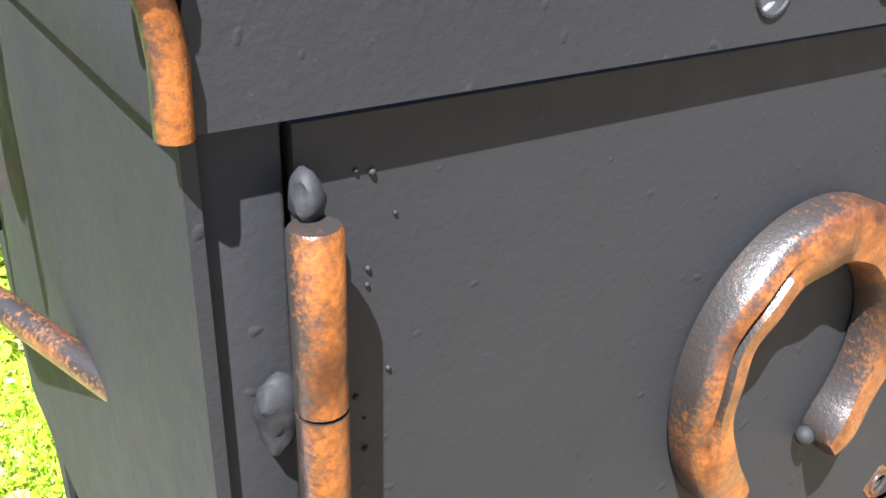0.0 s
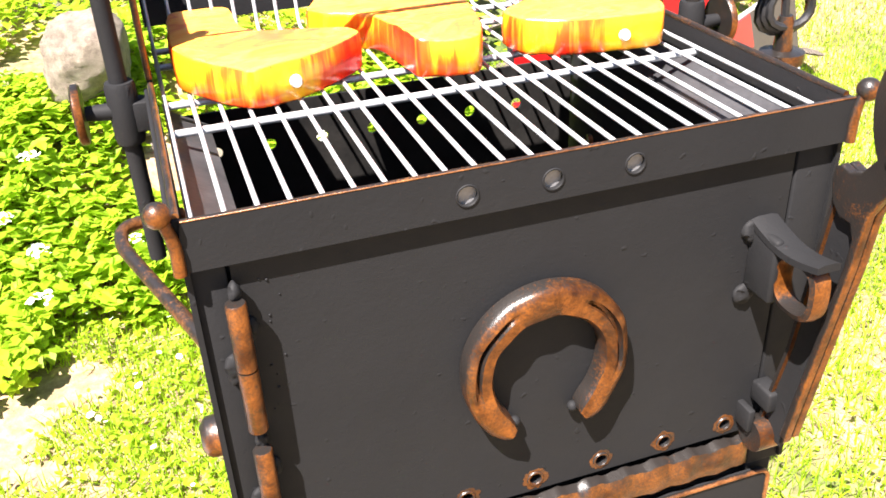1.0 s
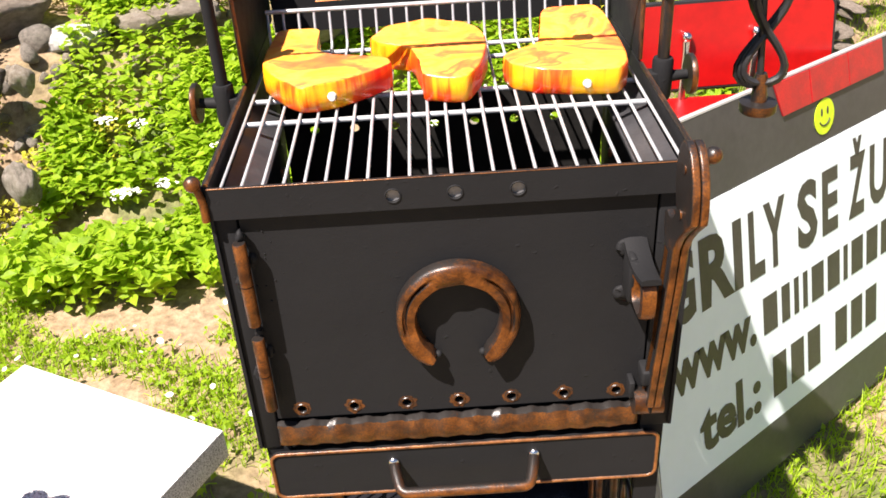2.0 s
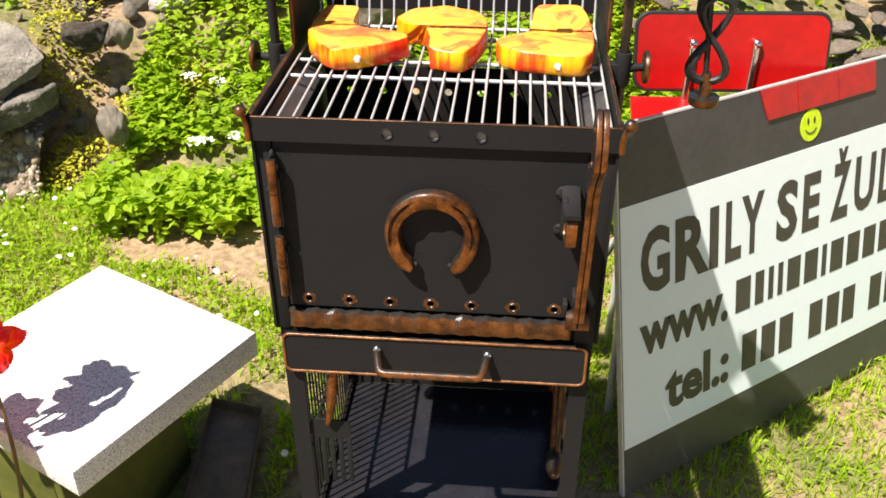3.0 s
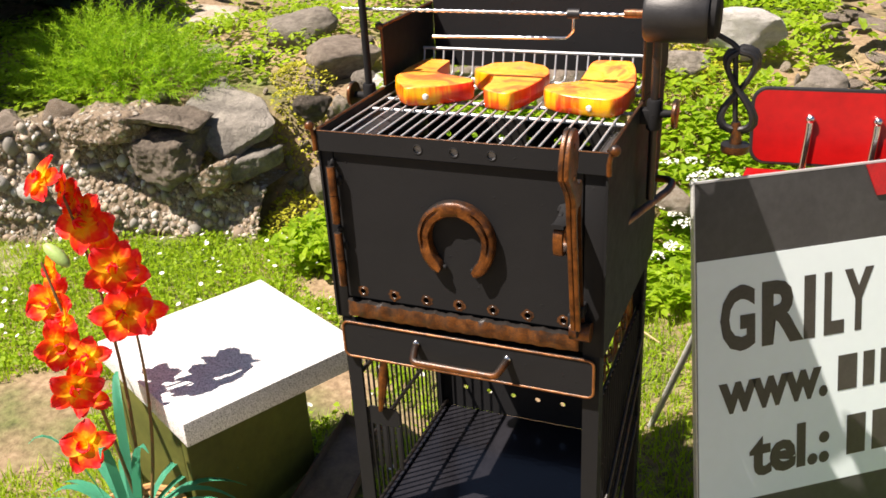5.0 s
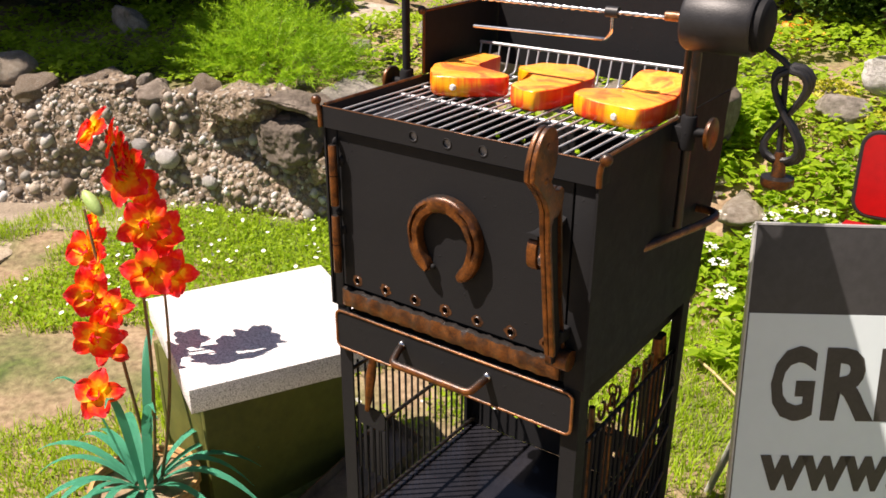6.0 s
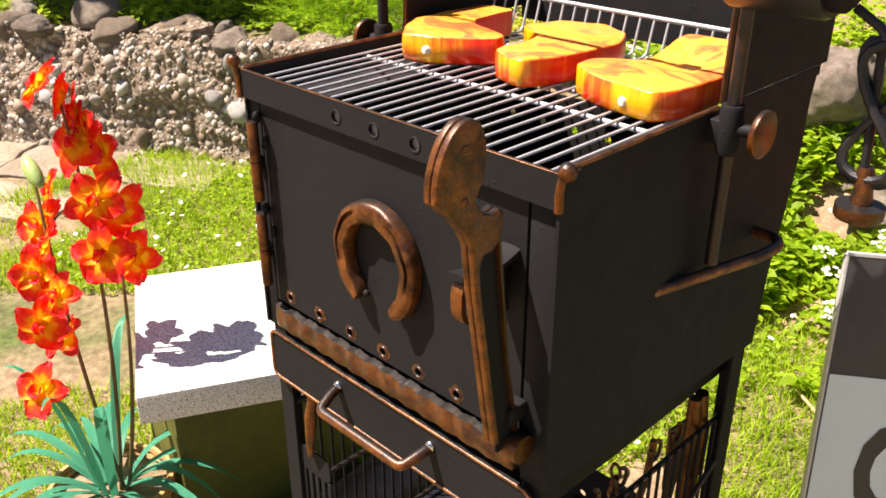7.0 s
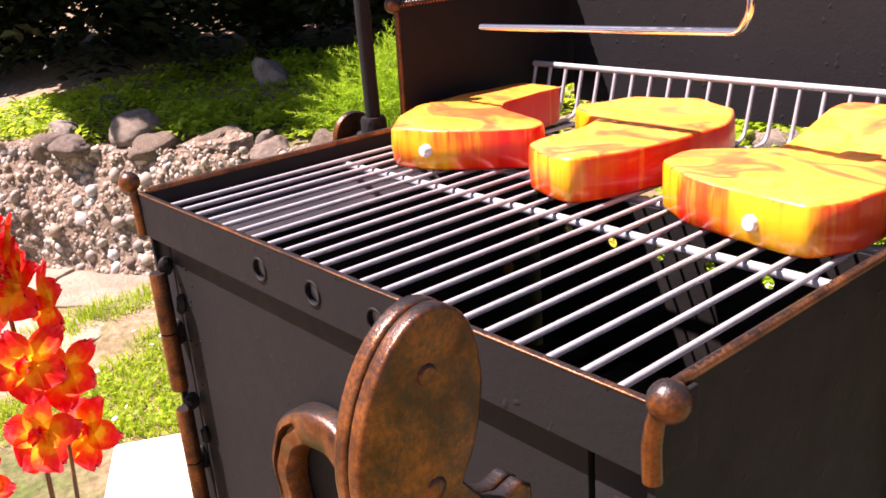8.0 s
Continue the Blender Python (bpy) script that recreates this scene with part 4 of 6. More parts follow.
# ---- tools hanging on the grids ----
def build_tools():
    t = thing("spatula", (-0.165, 0.01, 0.4), "copper-rubbed slotted spatula hanging at the grill's side grid", "spatula")
    bm = bmesh.new()
    tube(bm, [(-0.128, 0.004, 0.560), (-0.130, 0.000, 0.530), (-0.134, 0.000, 0.500), (-0.140, 0.002, 0.470)], [0.0055, 0.0075, 0.0060, 0.0035], 10)
    part("handle", bm, COPPER, t)
    bm = bmesh.new()
    plate(bm, rounded(-0.166, 0.440, -0.112, 0.472, 0.010), [], 0.002, front(0.008))
    part("blade", bm, BLACK, t)
    for k in range(5):
        bm = bmesh.new()
        box(bm, (-0.164 + 0.0115 * k, 0.006, 0.360), (-0.158 + 0.0115 * k, 0.008, 0.441), 0.0006)
        part("tine", bm, BLACK, t)
    k = thing("grill_tongs", (0.172, 0.2, 0.5), "copper-rubbed tongs hanging inside the shaded side grid", "tongs")
    for dy in (0.0, 0.022):
        bm = bmesh.new()
        tube(bm, [(0.164, 0.292 + dy * 0.6, 0.556), (0.164, 0.292 + dy, 0.500), (0.164, 0.290 + dy, 0.400), (0.164, 0.286 + dy, 0.300)], [0.0075, 0.0085, 0.0060, 0.0050], 8)
        part("arm", bm, COPPER, k)
    f = thing("meat_fork", (0.172, 0.12, 0.45), "copper-rubbed meat fork hanging on a link chain", "fork")
    bm = bmesh.new()
    tube(bm, [(0.163, 0.150, 0.470), (0.163, 0.151, 0.42), (0.163, 0.150, 0.300)], [0.0042, 0.0060, 0.0040], 8)
    part("shank", bm, COPPER, f)
    for i in range(5):
        bm = bmesh.new()
        z = 0.482 + 0.0145 * i
        flip = i % 2
        loop = [(0.163 + (0.0 if flip else 0.0052) * math.cos(a), 0.150 + (0.0052 if flip else 0.0) * math.cos(a), z + 0.0092 * math.sin(a)) for a in (j * math.pi / 7 for j in range(14))]
        tube(bm, loop, 0.0018, 6, True)
        part("link", bm, COPPER, f)
    s = thing("ladle", (0.172, 0.06, 0.45), "dark iron ladle hanging at the shaded side grid", "ladle")
    bm = bmesh.new()
    tube(bm, [(0.165, 0.085, 0.550), (0.165, 0.088, 0.480), (0.165, 0.084, 0.360)], [0.0045, 0.0058, 0.0040], 8)
    part("handle", bm, COPPER_DARK, s)
    bm = bmesh.new()
    ball(bm, (0.163, 0.084, 0.340), 0.024, 14, 10, (0.55, 1, 1))
    part("bowl", bm, COPPER_DARK, s)

    # a bent poker with a ring end, a broad scraper and open hooks on the rail
    p = thing("poker", (0.172, 0.2, 0.45), "copper-rubbed bent poker with a ring end hanging on the grid", "poker")
    bm = bmesh.new()
    tube(bm, round_corner([(0.166, 0.212, 0.545), (0.166, 0.205, 0.500), (0.166, 0.190, 0.470), (0.166, 0.206, 0.440), (0.166, 0.190, 0.415), (0.166, 0.205, 0.392), (0.166, 0.206, 0.300)], 0.008, 4), 0.0042, 8)
    part("shank", bm, COPPER, p)
    bm = bmesh.new()
    tube(bm, [(0.166, 0.206 + 0.011 * math.cos(a), 0.392 + 0.011 * math.sin(a)) for a in (i * math.pi / 8 for i in range(16))], 0.0030, 8, True)
    part("ring", bm, COPPER, p)
    w = thing("scraper", (0.172, 0.245, 0.45), "broad dark copper-dusted scraper hanging on the grid", "scraper")
    bm = bmesh.new()
    plate(bm, [(0.238, 0.545), (0.272, 0.540), (0.268, 0.470), (0.258, 0.430), (0.262, 0.330), (0.246, 0.330), (0.248, 0.430), (0.240, 0.470)], [], 0.003, lambda u, v, q: (0.166 + q, u, v))
    part("blade", bm, COPPER_DARK, w)
    for y in (0.050, 0.105, 0.150, 0.210, 0.250):
        bm = bmesh.new()
        tube(bm, [(0.1700, y + 0.009 * math.cos(a), 0.536 + 0.012 * math.sin(a)) for a in (radians(-200 + 22 * i) for i in range(14))], 0.0022, 7)
        tagged(part("hook", bm, COPPER_DARK), "small open copper-dusted hook on the upper rail", "hook", "hooks on the rail")
    r = thing("trivet_ring", (0.172, 0.045, 0.45), "dark iron oval ring hanging in the shaded grid", "ring")
    bm = bmesh.new()
    tube(bm, [(0.168, 0.040 + 0.016 * math.cos(a), 0.470 + 0.036 * math.sin(a)) for a in (i * math.pi / 10 for i in range(20))], 0.0034, 8, True)
    part("band", bm, COPPER_DARK, r)


build_tools()


# ---- granite block on its plinth ----
SLAB_C = Vector((-0.560, 0.197))
SLAB_A = radians(-27.4)


def build_block():
    turn = Matrix.Translation((SLAB_C.x, SLAB_C.y, 0)) @ Matrix.Rotation(SLAB_A, 4, "Z")
    bm = bmesh.new()
    box(bm, (-0.183, -0.178, 0.353), (0.183, 0.178, 0.399), 0.0012, turn)
    slab = part("granite_slab", bm, GRANITE)
    tagged(slab, "pale grey granite slab with sawn faces on an olive plinth", "stone slab")
    p = thing("plinth", (SLAB_C.x, SLAB_C.y, 0.0), "dark olive painted box plinth under the granite slab", "plinth")
    stand = Matrix.Translation((-0.5375, 0.199, 0)) @ Matrix.Rotation(radians(-10.4), 4, "Z")
    for lo, hi in (((-0.014, -0.1585, 0.0), (0.0, 0.1585, 0.352)), ((-0.170, -0.1585, 0.0), (-0.156, 0.1585, 0.352)), ((-0.1555, -0.158, 0.0), (-0.0145, -0.144, 0.352)), ((-0.1555, 0.144, 0.0), (-0.0145, 0.158, 0.352)), ((-0.1555, -0.1435, 0.338), (-0.0145, 0.1435, 0.3525))):
        bm = bmesh.new()
        box(bm, lo, hi, 0.0022, stand)
        part("board", bm, OLIVE, p)
    # black tray leaning beside the plinth
    t = thing("metal_tray", (-0.40, 0.3, 0.06), "black sheet-metal tray with edges coloured as if lit, lying beside the plinth", "tray")
    q = [Vector(p) for p in ((-0.502, 0.488, 0.048), (-0.396, 0.466, 0.048), (-0.352, 0.140, 0.048), (-0.466, 0.128, 0.048))]
    bm = bmesh.new()
    plate(bm, [(p.x, p.y) for p in q], [], 0.003, lambda u, v, w: (u, v, 0.020 + w))
    part("pan", bm, RUSTY, t)
    for a, b in zip(q, q[1:] + q[:1]):
        along = (b - a).normalized()
        out = Vector((-along.y, along.x, 0))
        bm = bmesh.new()
        plate(bm, [(0.0, 0.0235), ((b - a).length, 0.0235), ((b - a).length, 0.048), (0.0, 0.048)], [], 0.002, lambda u, v, w, a=a, along=along, out=out: (a.x + along.x * u + out.x * w, a.y + along.y * u + out.y * w, v))
        part("rim", bm, RUSTY, t)
    # bright copper colour paints the light that catches the tray's rim
    bm = bmesh.new()
    tube(bm, q, 0.0016, 6, True)
    part("edge", bm, COPPER_BRIGHT, t, "edge coloured bright as if lit")


build_block()


# ---- advertising board ----
SIGN_TL = Vector((0.241, 0.430, 0.705))
SIGN_R0 = Vector((0.777, 0.629, 0)).normalized()
SIGN_D0 = Vector((0.081, -0.100, -0.56)).normalized()
TIP = radians(2.75)
SIGN_R = SIGN_R0 * math.cos(TIP) + SIGN_D0 * math.sin(TIP)
SIGN_D = SIGN_D0 * math.cos(TIP) - SIGN_R0 * math.sin(TIP)
SIGN_N = SIGN_D.cross(SIGN_R).normalized() * -1.0
if SIGN_N.y > 0:
    SIGN_N = -SIGN_N


def on_sign(u, v, w=0.0):
    return SIGN_TL + SIGN_R * u + SIGN_D * v + SIGN_N * w


def sign_block(name, u0, v0, u1, v1, w0, w1, mat, parent, label=""):
    bm = bmesh.new()
    vs = [bm.verts.new(on_sign(u, v, w)) for w in (w0, w1) for u, v in ((u0, v0), (u1, v0), (u1, v1), (u0, v1))]
    for f in ((0, 1, 2, 3), (7, 6, 5, 4), (0, 4, 5, 1), (1, 5, 6, 2), (2, 6, 7, 3), (3, 7, 4, 0)):
        bm.faces.new([vs[i] for i in f])
    bmesh.ops.recalc_face_normals(bm, faces=bm.faces)
    return part(name, bm, mat, parent, label, 0)


def sign_word(text, u0, u1, v_top, v_base, parent, swell=0.040):
    """Heavy narrow lettering from the built-in font between u0 and u1, capitals from v_top to v_base; each letter a part."""
    cu = bpy.data.curves.new("word", "FONT")
    cu.body = text
    cu.offset = swell
    cu.resolution_u = 3
    ob = bpy.data.objects.new("word", cu)
    scene.collection.objects.link(ob)
    bpy.context.view_layer.update()
    me = bpy.data.meshes.new_from_object(ob.evaluated_get(bpy.context.evaluated_depsgraph_get()))
    bpy.data.objects.remove(ob)
    bm = bmesh.new()
    bm.from_mesh(me)
    bmesh.ops.remove_doubles(bm, verts=bm.verts, dist=0.0001)
    xs = [v.co.x for v in bm.verts]
    x0, x1 = min(xs), max(xs)
    left = set(bm.faces)
    letters = []
    while left:
        seed = left.pop()
        island, todo = {seed}, [seed]
        while todo:
            for e in todo.pop().edges:
                for f in e.link_faces:
                    if f in left:
                        left.discard(f)
                        island.add(f)
                        todo.append(f)
        lo = min(v.co.x for f in island for v in f.verts)
        hi = max(v.co.x for f in island for v in f.verts)
        letters.append([lo, hi, island])
    letters.sort(key=lambda k: k[0])
    merged = []
    for lo, hi, island in letters:
        if merged and lo < merged[-1][1] - 0.5 * min(hi - lo, merged[-1][1] - merged[-1][0]):
            merged[-1][1] = max(hi, merged[-1][1])
            merged[-1][2] |= island
        else:
            merged.append([lo, hi, island])

    def place(p):
        return on_sign(u0 + (p.x - x0) / (x1 - x0) * (u1 - u0), v_base - p.y / 0.694 * (v_base - v_top), 0.0016)
    for lo, hi, island in merged:
        out = bmesh.new()
        made = {}
        for f in island:
            for v in f.verts:
                if v not in made:
                    made[v] = out.verts.new(place(v.co))
            out.faces.new([made[v] for v in f.verts])
        part("letter", out, SIGN_INK, parent, "", 0)
    bm.free()


def build_sign():
    s = thing("advertising_board", tuple(on_sign(0.48, 0.67)), "dark grey and white printed advertising board leaning on the lawn", "sign")
    sign_block("board", 0, 0, 0.965, 0.672, -0.010, 0.0, SIGN_GREY, s)
    panel = sign_block("white_panel", 0.002, 0.131, 0.963, 0.577, 0.0002, 0.0010, SIGN_WHITE, s, "white printed field with heavy dark lettering")
    sign_block("top_edge", 0, -0.003, 0.965, 0.000, -0.010, 0.0005, BOARD_EDGE, s, "bare bright upper edge")
    sign_block("side_edge", -0.0025, 0.0, 0.0, 0.672, -0.010, 0.0005, BOARD_EDGE, s)
    for ch, a, b in (("G", 0.045, 0.113), ("R", 0.126, 0.210), ("I", 0.210, 0.233), ("L", 0.251, 0.293), ("Y", 0.292, 0.353), ("S", 0.389, 0.450), ("E", 0.465, 0.516),
                     ("\u017d", 0.552, 0.608), ("U", 0.624, 0.690), ("L", 0.706, 0.750), ("O", 0.760, 0.832), ("U", 0.848, 0.918)):
        sign_word(ch, a, b, 0.185, 0.290, panel, 0.038)
    sign_word("www.", 0.041, 0.262, 0.330, 0.404, panel)
    sign_word("tel.:", 0.102, 0.268, 0.455, 0.532, panel)
    # unread characters as plain bars
    u = 0.283
    for wdt in (0.040, 0.024, 0.014, 0.014, 0.038, 0.040, 0.014, 0.040, 0.040, 0.040, 0.040, 0.012, 0.040, 0.040):
        sign_block("letter_bar", u, 0.338, u + wdt, 0.404, 0.0012, 0.0017, SIGN_INK, panel)
        u += wdt + 0.0135
    for u0 in (0.305, 0.360, 0.413, 0.505, 0.560, 0.613, 0.705, 0.760, 0.815):
        sign_block("letter_bar", u0, 0.455, u0 + 0.040, 0.532, 0.0012, 0.0017, SIGN_INK, panel)
    # reflector strips along the top
    for i, (a, b) in enumerate(((0.330, 0.428), (0.431, 0.545), (0.548, 0.660))):
        bm = bmesh.new()
        vs = [bm.verts.new(on_sign(u, v, w)) for w in (0.0008, 0.003) for u, v in ((a, 0.001), (b, 0.001), (b + 0.008, 0.056), (a + (0.024 if i == 0 else 0.008), 0.056))]
        for f in ((0, 1, 2, 3), (7, 6, 5, 4), (0, 4, 5, 1), (1, 5, 6, 2), (2, 6, 7, 3), (3, 7, 4, 0)):
            bm.faces.new([vs[k] for k in f])
        bmesh.ops.recalc_face_normals(bm, faces=bm.faces)
        part("reflector", bm, RED_TAPE, s, "red reflector strip", 0)
    bm = bmesh.new()
    plate(bm, [(0.476 + 0.030 * math.cos(a), 0.088 + 0.030 * math.sin(a)) for a in (i * math.pi / 14 for i in range(28))], [], 0.0008, lambda u, v, w: on_sign(u, v, 0.0006 + w))
    st = part("sticker", bm, NEON, s, "round neon yellow sticker with two dots and an arc", 0)
    for du in (-0.009, 0.009):
        bm = bmesh.new()
        plate(bm, [(0.476 + du + 0.0028 * math.cos(a), 0.080 + 0.0065 * math.sin(a)) for a in (i * math.pi / 6 for i in range(12))], [], 0.0005, lambda u, v, w: on_sign(u, v, 0.0015 + w))
        part("dot", bm, SIGN_INK, st, "", 0)
    bm = bmesh.new()
    tube(bm, [on_sign(0.476 + 0.016 * math.cos(a), 0.090 + 0.013 * math.sin(a), 0.0016) for a in (radians(20 + 14 * i) for i in range(11))], 0.0012, 6)
    part("arc", bm, SIGN_INK, st)
    # rear struts
    for u in (0.10, 0.86):
        bm = bmesh.new()
        a = on_sign(u, 0.10, -0.012)
        b = Vector((a.x - 0.17, a.y + 0.22, height(a.x - 0.17, a.y + 0.22)))
        tube(bm, [a, b], 0.007, 8)
        part("strut", bm, BOARD_EDGE, s)


build_sign()


# ---- red folding chair behind the board ----
def build_chair():
    c = thing("folding_chair", (0.55, 0.80, 0), "red lacquered folding chair with bare metal brackets behind the board", "chair")
    o = Vector((0.302, 0.776, 0.771))
    r = Vector((0.985, 0.06, -0.0)).normalized()
    d = Vector((0.045, -0.16, -1.0)).normalized()
    nrm = r.cross(d).normalized()
    if nrm.y > 0:
        nrm = -nrm

    def pos(u, v, w):
        return o + r * u + d * v + nrm * w
    bm = bmesh.new()
    plate(bm, rounded(0.0, 0.0, 0.345, 0.135, 0.024, 6), [], 0.012, lambda u, v, w: pos(u, v, -w))
    part("backrest", bm, RED, c)
    bm = bmesh.new()
    tube(bm, [pos(u, v, -0.006) for u, v in rounded(-0.001, -0.001, 0.346, 0.136, 0.024, 6)], 0.0058, 6, True)
    part("backrest_edge", bm, RUBBER, c, "black edge")
    for u in (0.097, 0.212):
        bm = bmesh.new()
        tube(bm, [pos(u + 0.002, 0.050, 0.006), pos(u + 0.001, 0.075, 0.006), pos(u - 0.006, 0.14, 0.006), pos(u - 0.012, 0.22, 0.006)], 0.0068, 10)
        ball(bm, tuple(pos(u + 0.002, 0.050, 0.008)), 0.0090, 12, 8)
        part("bracket", bm, CHROME, c, "bare metal bracket")
    bm = bmesh.new()
    plate(bm, [(0.285, 0.545), (0.300, 0.755), (0.600, 0.765), (0.520, 0.715)], [], 0.012, lambda u, v, w: (u, v, 0.622 - w))
    part("seat", bm, RED, c, "red seat board")
    for x, y in ((0.305, 0.60), (0.32, 0.74), (0.585, 0.758)):
        bm = bmesh.new()
        tube(bm, [(x, y, 0.600), (x, y + (0.06 if y > 0.6 else -0.04), height(x, y))], 0.008, 8)
        part("leg", bm, BOARD_EDGE, c)


build_chair()


# ---- silk flowers in a wicker basket ----
def petal_mesh(length, width, curl, droop, seed):
    verts, faces, uvs = [], [], []
    nu, nv = 8, 9
    for j in range(nv + 1):
        t = j / nv
        w = width * (math.sin(math.pi * (0.10 + 0.84 * t ** 1.25)) ** 0.6)
        for i in range(nu + 1):
            s = i / nu * 2 - 1
            edge = 0.10 * width * t * math.sin(i * 2.1 + seed * 2 + t * 3)
            y = length * t * (1 - 0.15 * droop * t) - 0.10 * length * t * s * s + 0.04 * length * math.sin(i * 3.0 + seed) * t
            verts.append((s * w * 0.5, y, length * (curl * t - droop * t * t) + 0.22 * width * s * s * (1 - 0.6 * t) + edge * abs(s)))
            uvs.append((i / nu, t))
    for j in range(nv):
        for i in range(nu):
            k = j * (nu + 1) + i
            faces.append((k, k + 1, k + nu + 2, k + nu + 1))
    me = bpy.data.meshes.new("petal")
    me.from_pydata(verts, [], faces)
    uvl = me.uv_layers.new(name="UVMap")
    for loop in me.loops:
        uvl.data[loop.index].uv = uvs[loop.vertex_index]
    me.materials.append(PETAL)
    me.shade_smooth()
    return me


PETALS = [petal_mesh(0.037, 0.033, 0.25, 0.30, 1), petal_mesh(0.042, 0.027, 0.10, 0.22, 2), petal_mesh(0.017, 0.018, 0.60, 0.25, 3)]


def build_flowers():
    rng = random.Random(5)
    base = Vector((-0.640, -0.045, 0.150))
    p = thing("flower_basket", (base.x, base.y, 0.0), "wicker basket with red and yellow silk flowers and long leaves", "flower basket")
    # basket
    bm = bmesh.new()
    for k in range(13):
        z = 0.012 + 0.0115 * k
        r = 0.066 + 0.0022 * k
        loop = [(base.x + (r + 0.0022 * math.sin(i * math.pi * 14 / 42 * 2 + (k % 2) * math.pi)) * math.cos(i * 2 * math.pi / 42), base.y + (r + 0.0022 * math.sin(i * math.pi * 14 / 42 * 2 + (k % 2) * math.pi)) * math.sin(i * 2 * math.pi / 42), z) for i in range(42)]
        tube(bm, loop, 0.0064, 6, True)
    part("basket", bm, BASKET, p, "woven wicker basket")
    bm = bmesh.new()
    tube(bm, [(base.x, base.y, 0.0), (base.x, base.y, 0.135)], [0.062, 0.086], 24)
    part("filling", bm, SOIL, p)
    # stems
    tops = [((-0.678, 0.006, 0.790), (-0.585, 0.00, 0.50)), ((-0.598, 0.018, 0.560), (-0.565, 0.00, 0.36)), ((-0.700, -0.040, 0.66), (-0.615, -0.07, 0.42))]
    for top, mid in tops:
        bm = bmesh.new()
        pts = bez((base.x + rng.uniform(-0.02, 0.02), base.y + rng.uniform(-0.02, 0.02), 0.12), mid, top, 14)
        tube(bm, pts, [0.0036 - 0.0014 * i / 14 for i in range(15)], 7)
        part("stem", bm, STEM, p)
    # blossoms at their places along the stems
    spots = [(-0.683, -0.010, 0.790, 1.05), (-0.664, 0.012, 0.772, 0.9), (-0.652, 0.026, 0.728, 1.0), (-0.668, 0.028, 0.750, 1.0), (-0.648, 0.010, 0.710, 1.1), (-0.655, 0.048, 0.684, 1.1), (-0.598, 0.000, 0.645, 1.1), (-0.609, 0.036, 0.612, 1.05), (-0.594, -0.002, 0.561, 1.2), (-0.602, 0.044, 0.540, 1.1),
             (-0.710, -0.014, 0.630, 0.95), (-0.701, -0.044, 0.588, 1.05), (-0.669, -0.050, 0.566, 0.9), (-0.668, -0.074, 0.530, 1.05), (-0.625, -0.066, 0.512, 0.9), (-0.640, -0.090, 0.468, 1.1), (-0.645, -0.062, 0.430, 1.0), (-0.615, -0.120, 0.380, 1.1)]
    for i, (x, y, z, k) in enumerate(spots):
        f = new("blossom")
        face = Vector((rng.uniform(-0.5, 0.8), rng.uniform(-1.1, -0.5), rng.uniform(0.1, 0.8))).normalized()
        rot = face.to_track_quat("Z", "Y").to_matrix().to_4x4()
        f.matrix_basis = Matrix.Translation((x, y, z)) @ rot @ Matrix.Rotation(rng.uniform(0, 6), 4, "Z") @ Matrix.Scale(k * 1.12, 4)
        f.parent = p
        f.matrix_parent_inverse = p.matrix_basis.inverted()
        for j in range(8):
            me = PETALS[j % 2] if j < 5 else PETALS[2]
            o = new("petal", me)
            o.parent = f
            o.matrix_basis = Matrix.Rotation(j * math.pi * 0.4 + (0.6 if j > 4 else 0) + rng.uniform(-0.15, 0.15), 4, "Z") @ Matrix.Rotation(rng.uniform(-0.05, 0.30) if j < 5 else rng.uniform(0.6, 1.0), 4, "X")
    # bud
    bm = bmesh.new()
    ball(bm, (0, 0, 0), 0.011, 12, 8, (1, 1, 2.4))
    bmesh.ops.transform(bm, matrix=Matrix.Translation((-0.640, -0.060, 0.690)) @ Matrix.Rotation(-0.9, 4, "Y"), verts=bm.verts)
    part("bud", bm, BUD, p, "pale green bud")
    # long leaves
    for i in range(24):
        a = radians(120 + 16 * i) if i < 20 else rng.uniform(0, 2 * math.pi)
        tall = i % 7 == 0
        ln = rng.uniform(0.17, 0.24) if not tall else rng.uniform(0.22, 0.28)
        up = rng.uniform(0.20, 0.27) if tall else rng.uniform(0.03, 0.09)
        w = rng.uniform(0.0062, 0.0094)
        dirv = Vector((math.cos(a), math.sin(a), 0))
        root = base + dirv * 0.02 - Vector((0, 0, 0.01))
        pts = bez(root, root + dirv * ln * (0.2 if tall else 0.5) + Vector((0, 0, up + 0.05 if tall else up * 1.5 + 0.02)), root + dirv * ln * (0.4 if tall else 1.0) + Vector((0, 0, up if tall else 0.005)), 9)
        side = Vector((-dirv.y, dirv.x, 0))
        bm = bmesh.new()
        rows = []
        for k, q in enumerate(pts):
            t = k / 9
            ww = w * (1 - t ** 3) * (0.6 + 0.8 * t * (1 - t) * 2) + 0.0006
            rows.append([bm.verts.new(q + side * ww * s + Vector((0, 0, 0.25 * ww * abs(s)))) for s in (-1, 0, 1)])
        for r0, r1 in zip(rows, rows[1:]):
            for s in (0, 1):
                bm.faces.new((r0[s], r0[s + 1], r1[s + 1], r1[s]))
        bmesh.ops.solidify(bm, geom=bm.faces, thickness=0.0006)
        part("leaf", bm, SILK_LEAF, p, "", 60)


build_flowers()


# ---- stones ----
def split_mesh(bm, levels):
    for _ in range(levels):
        bmesh.ops.subdivide_edges(bm, edges=bm.edges[:], cuts=1, use_grid_fill=True)


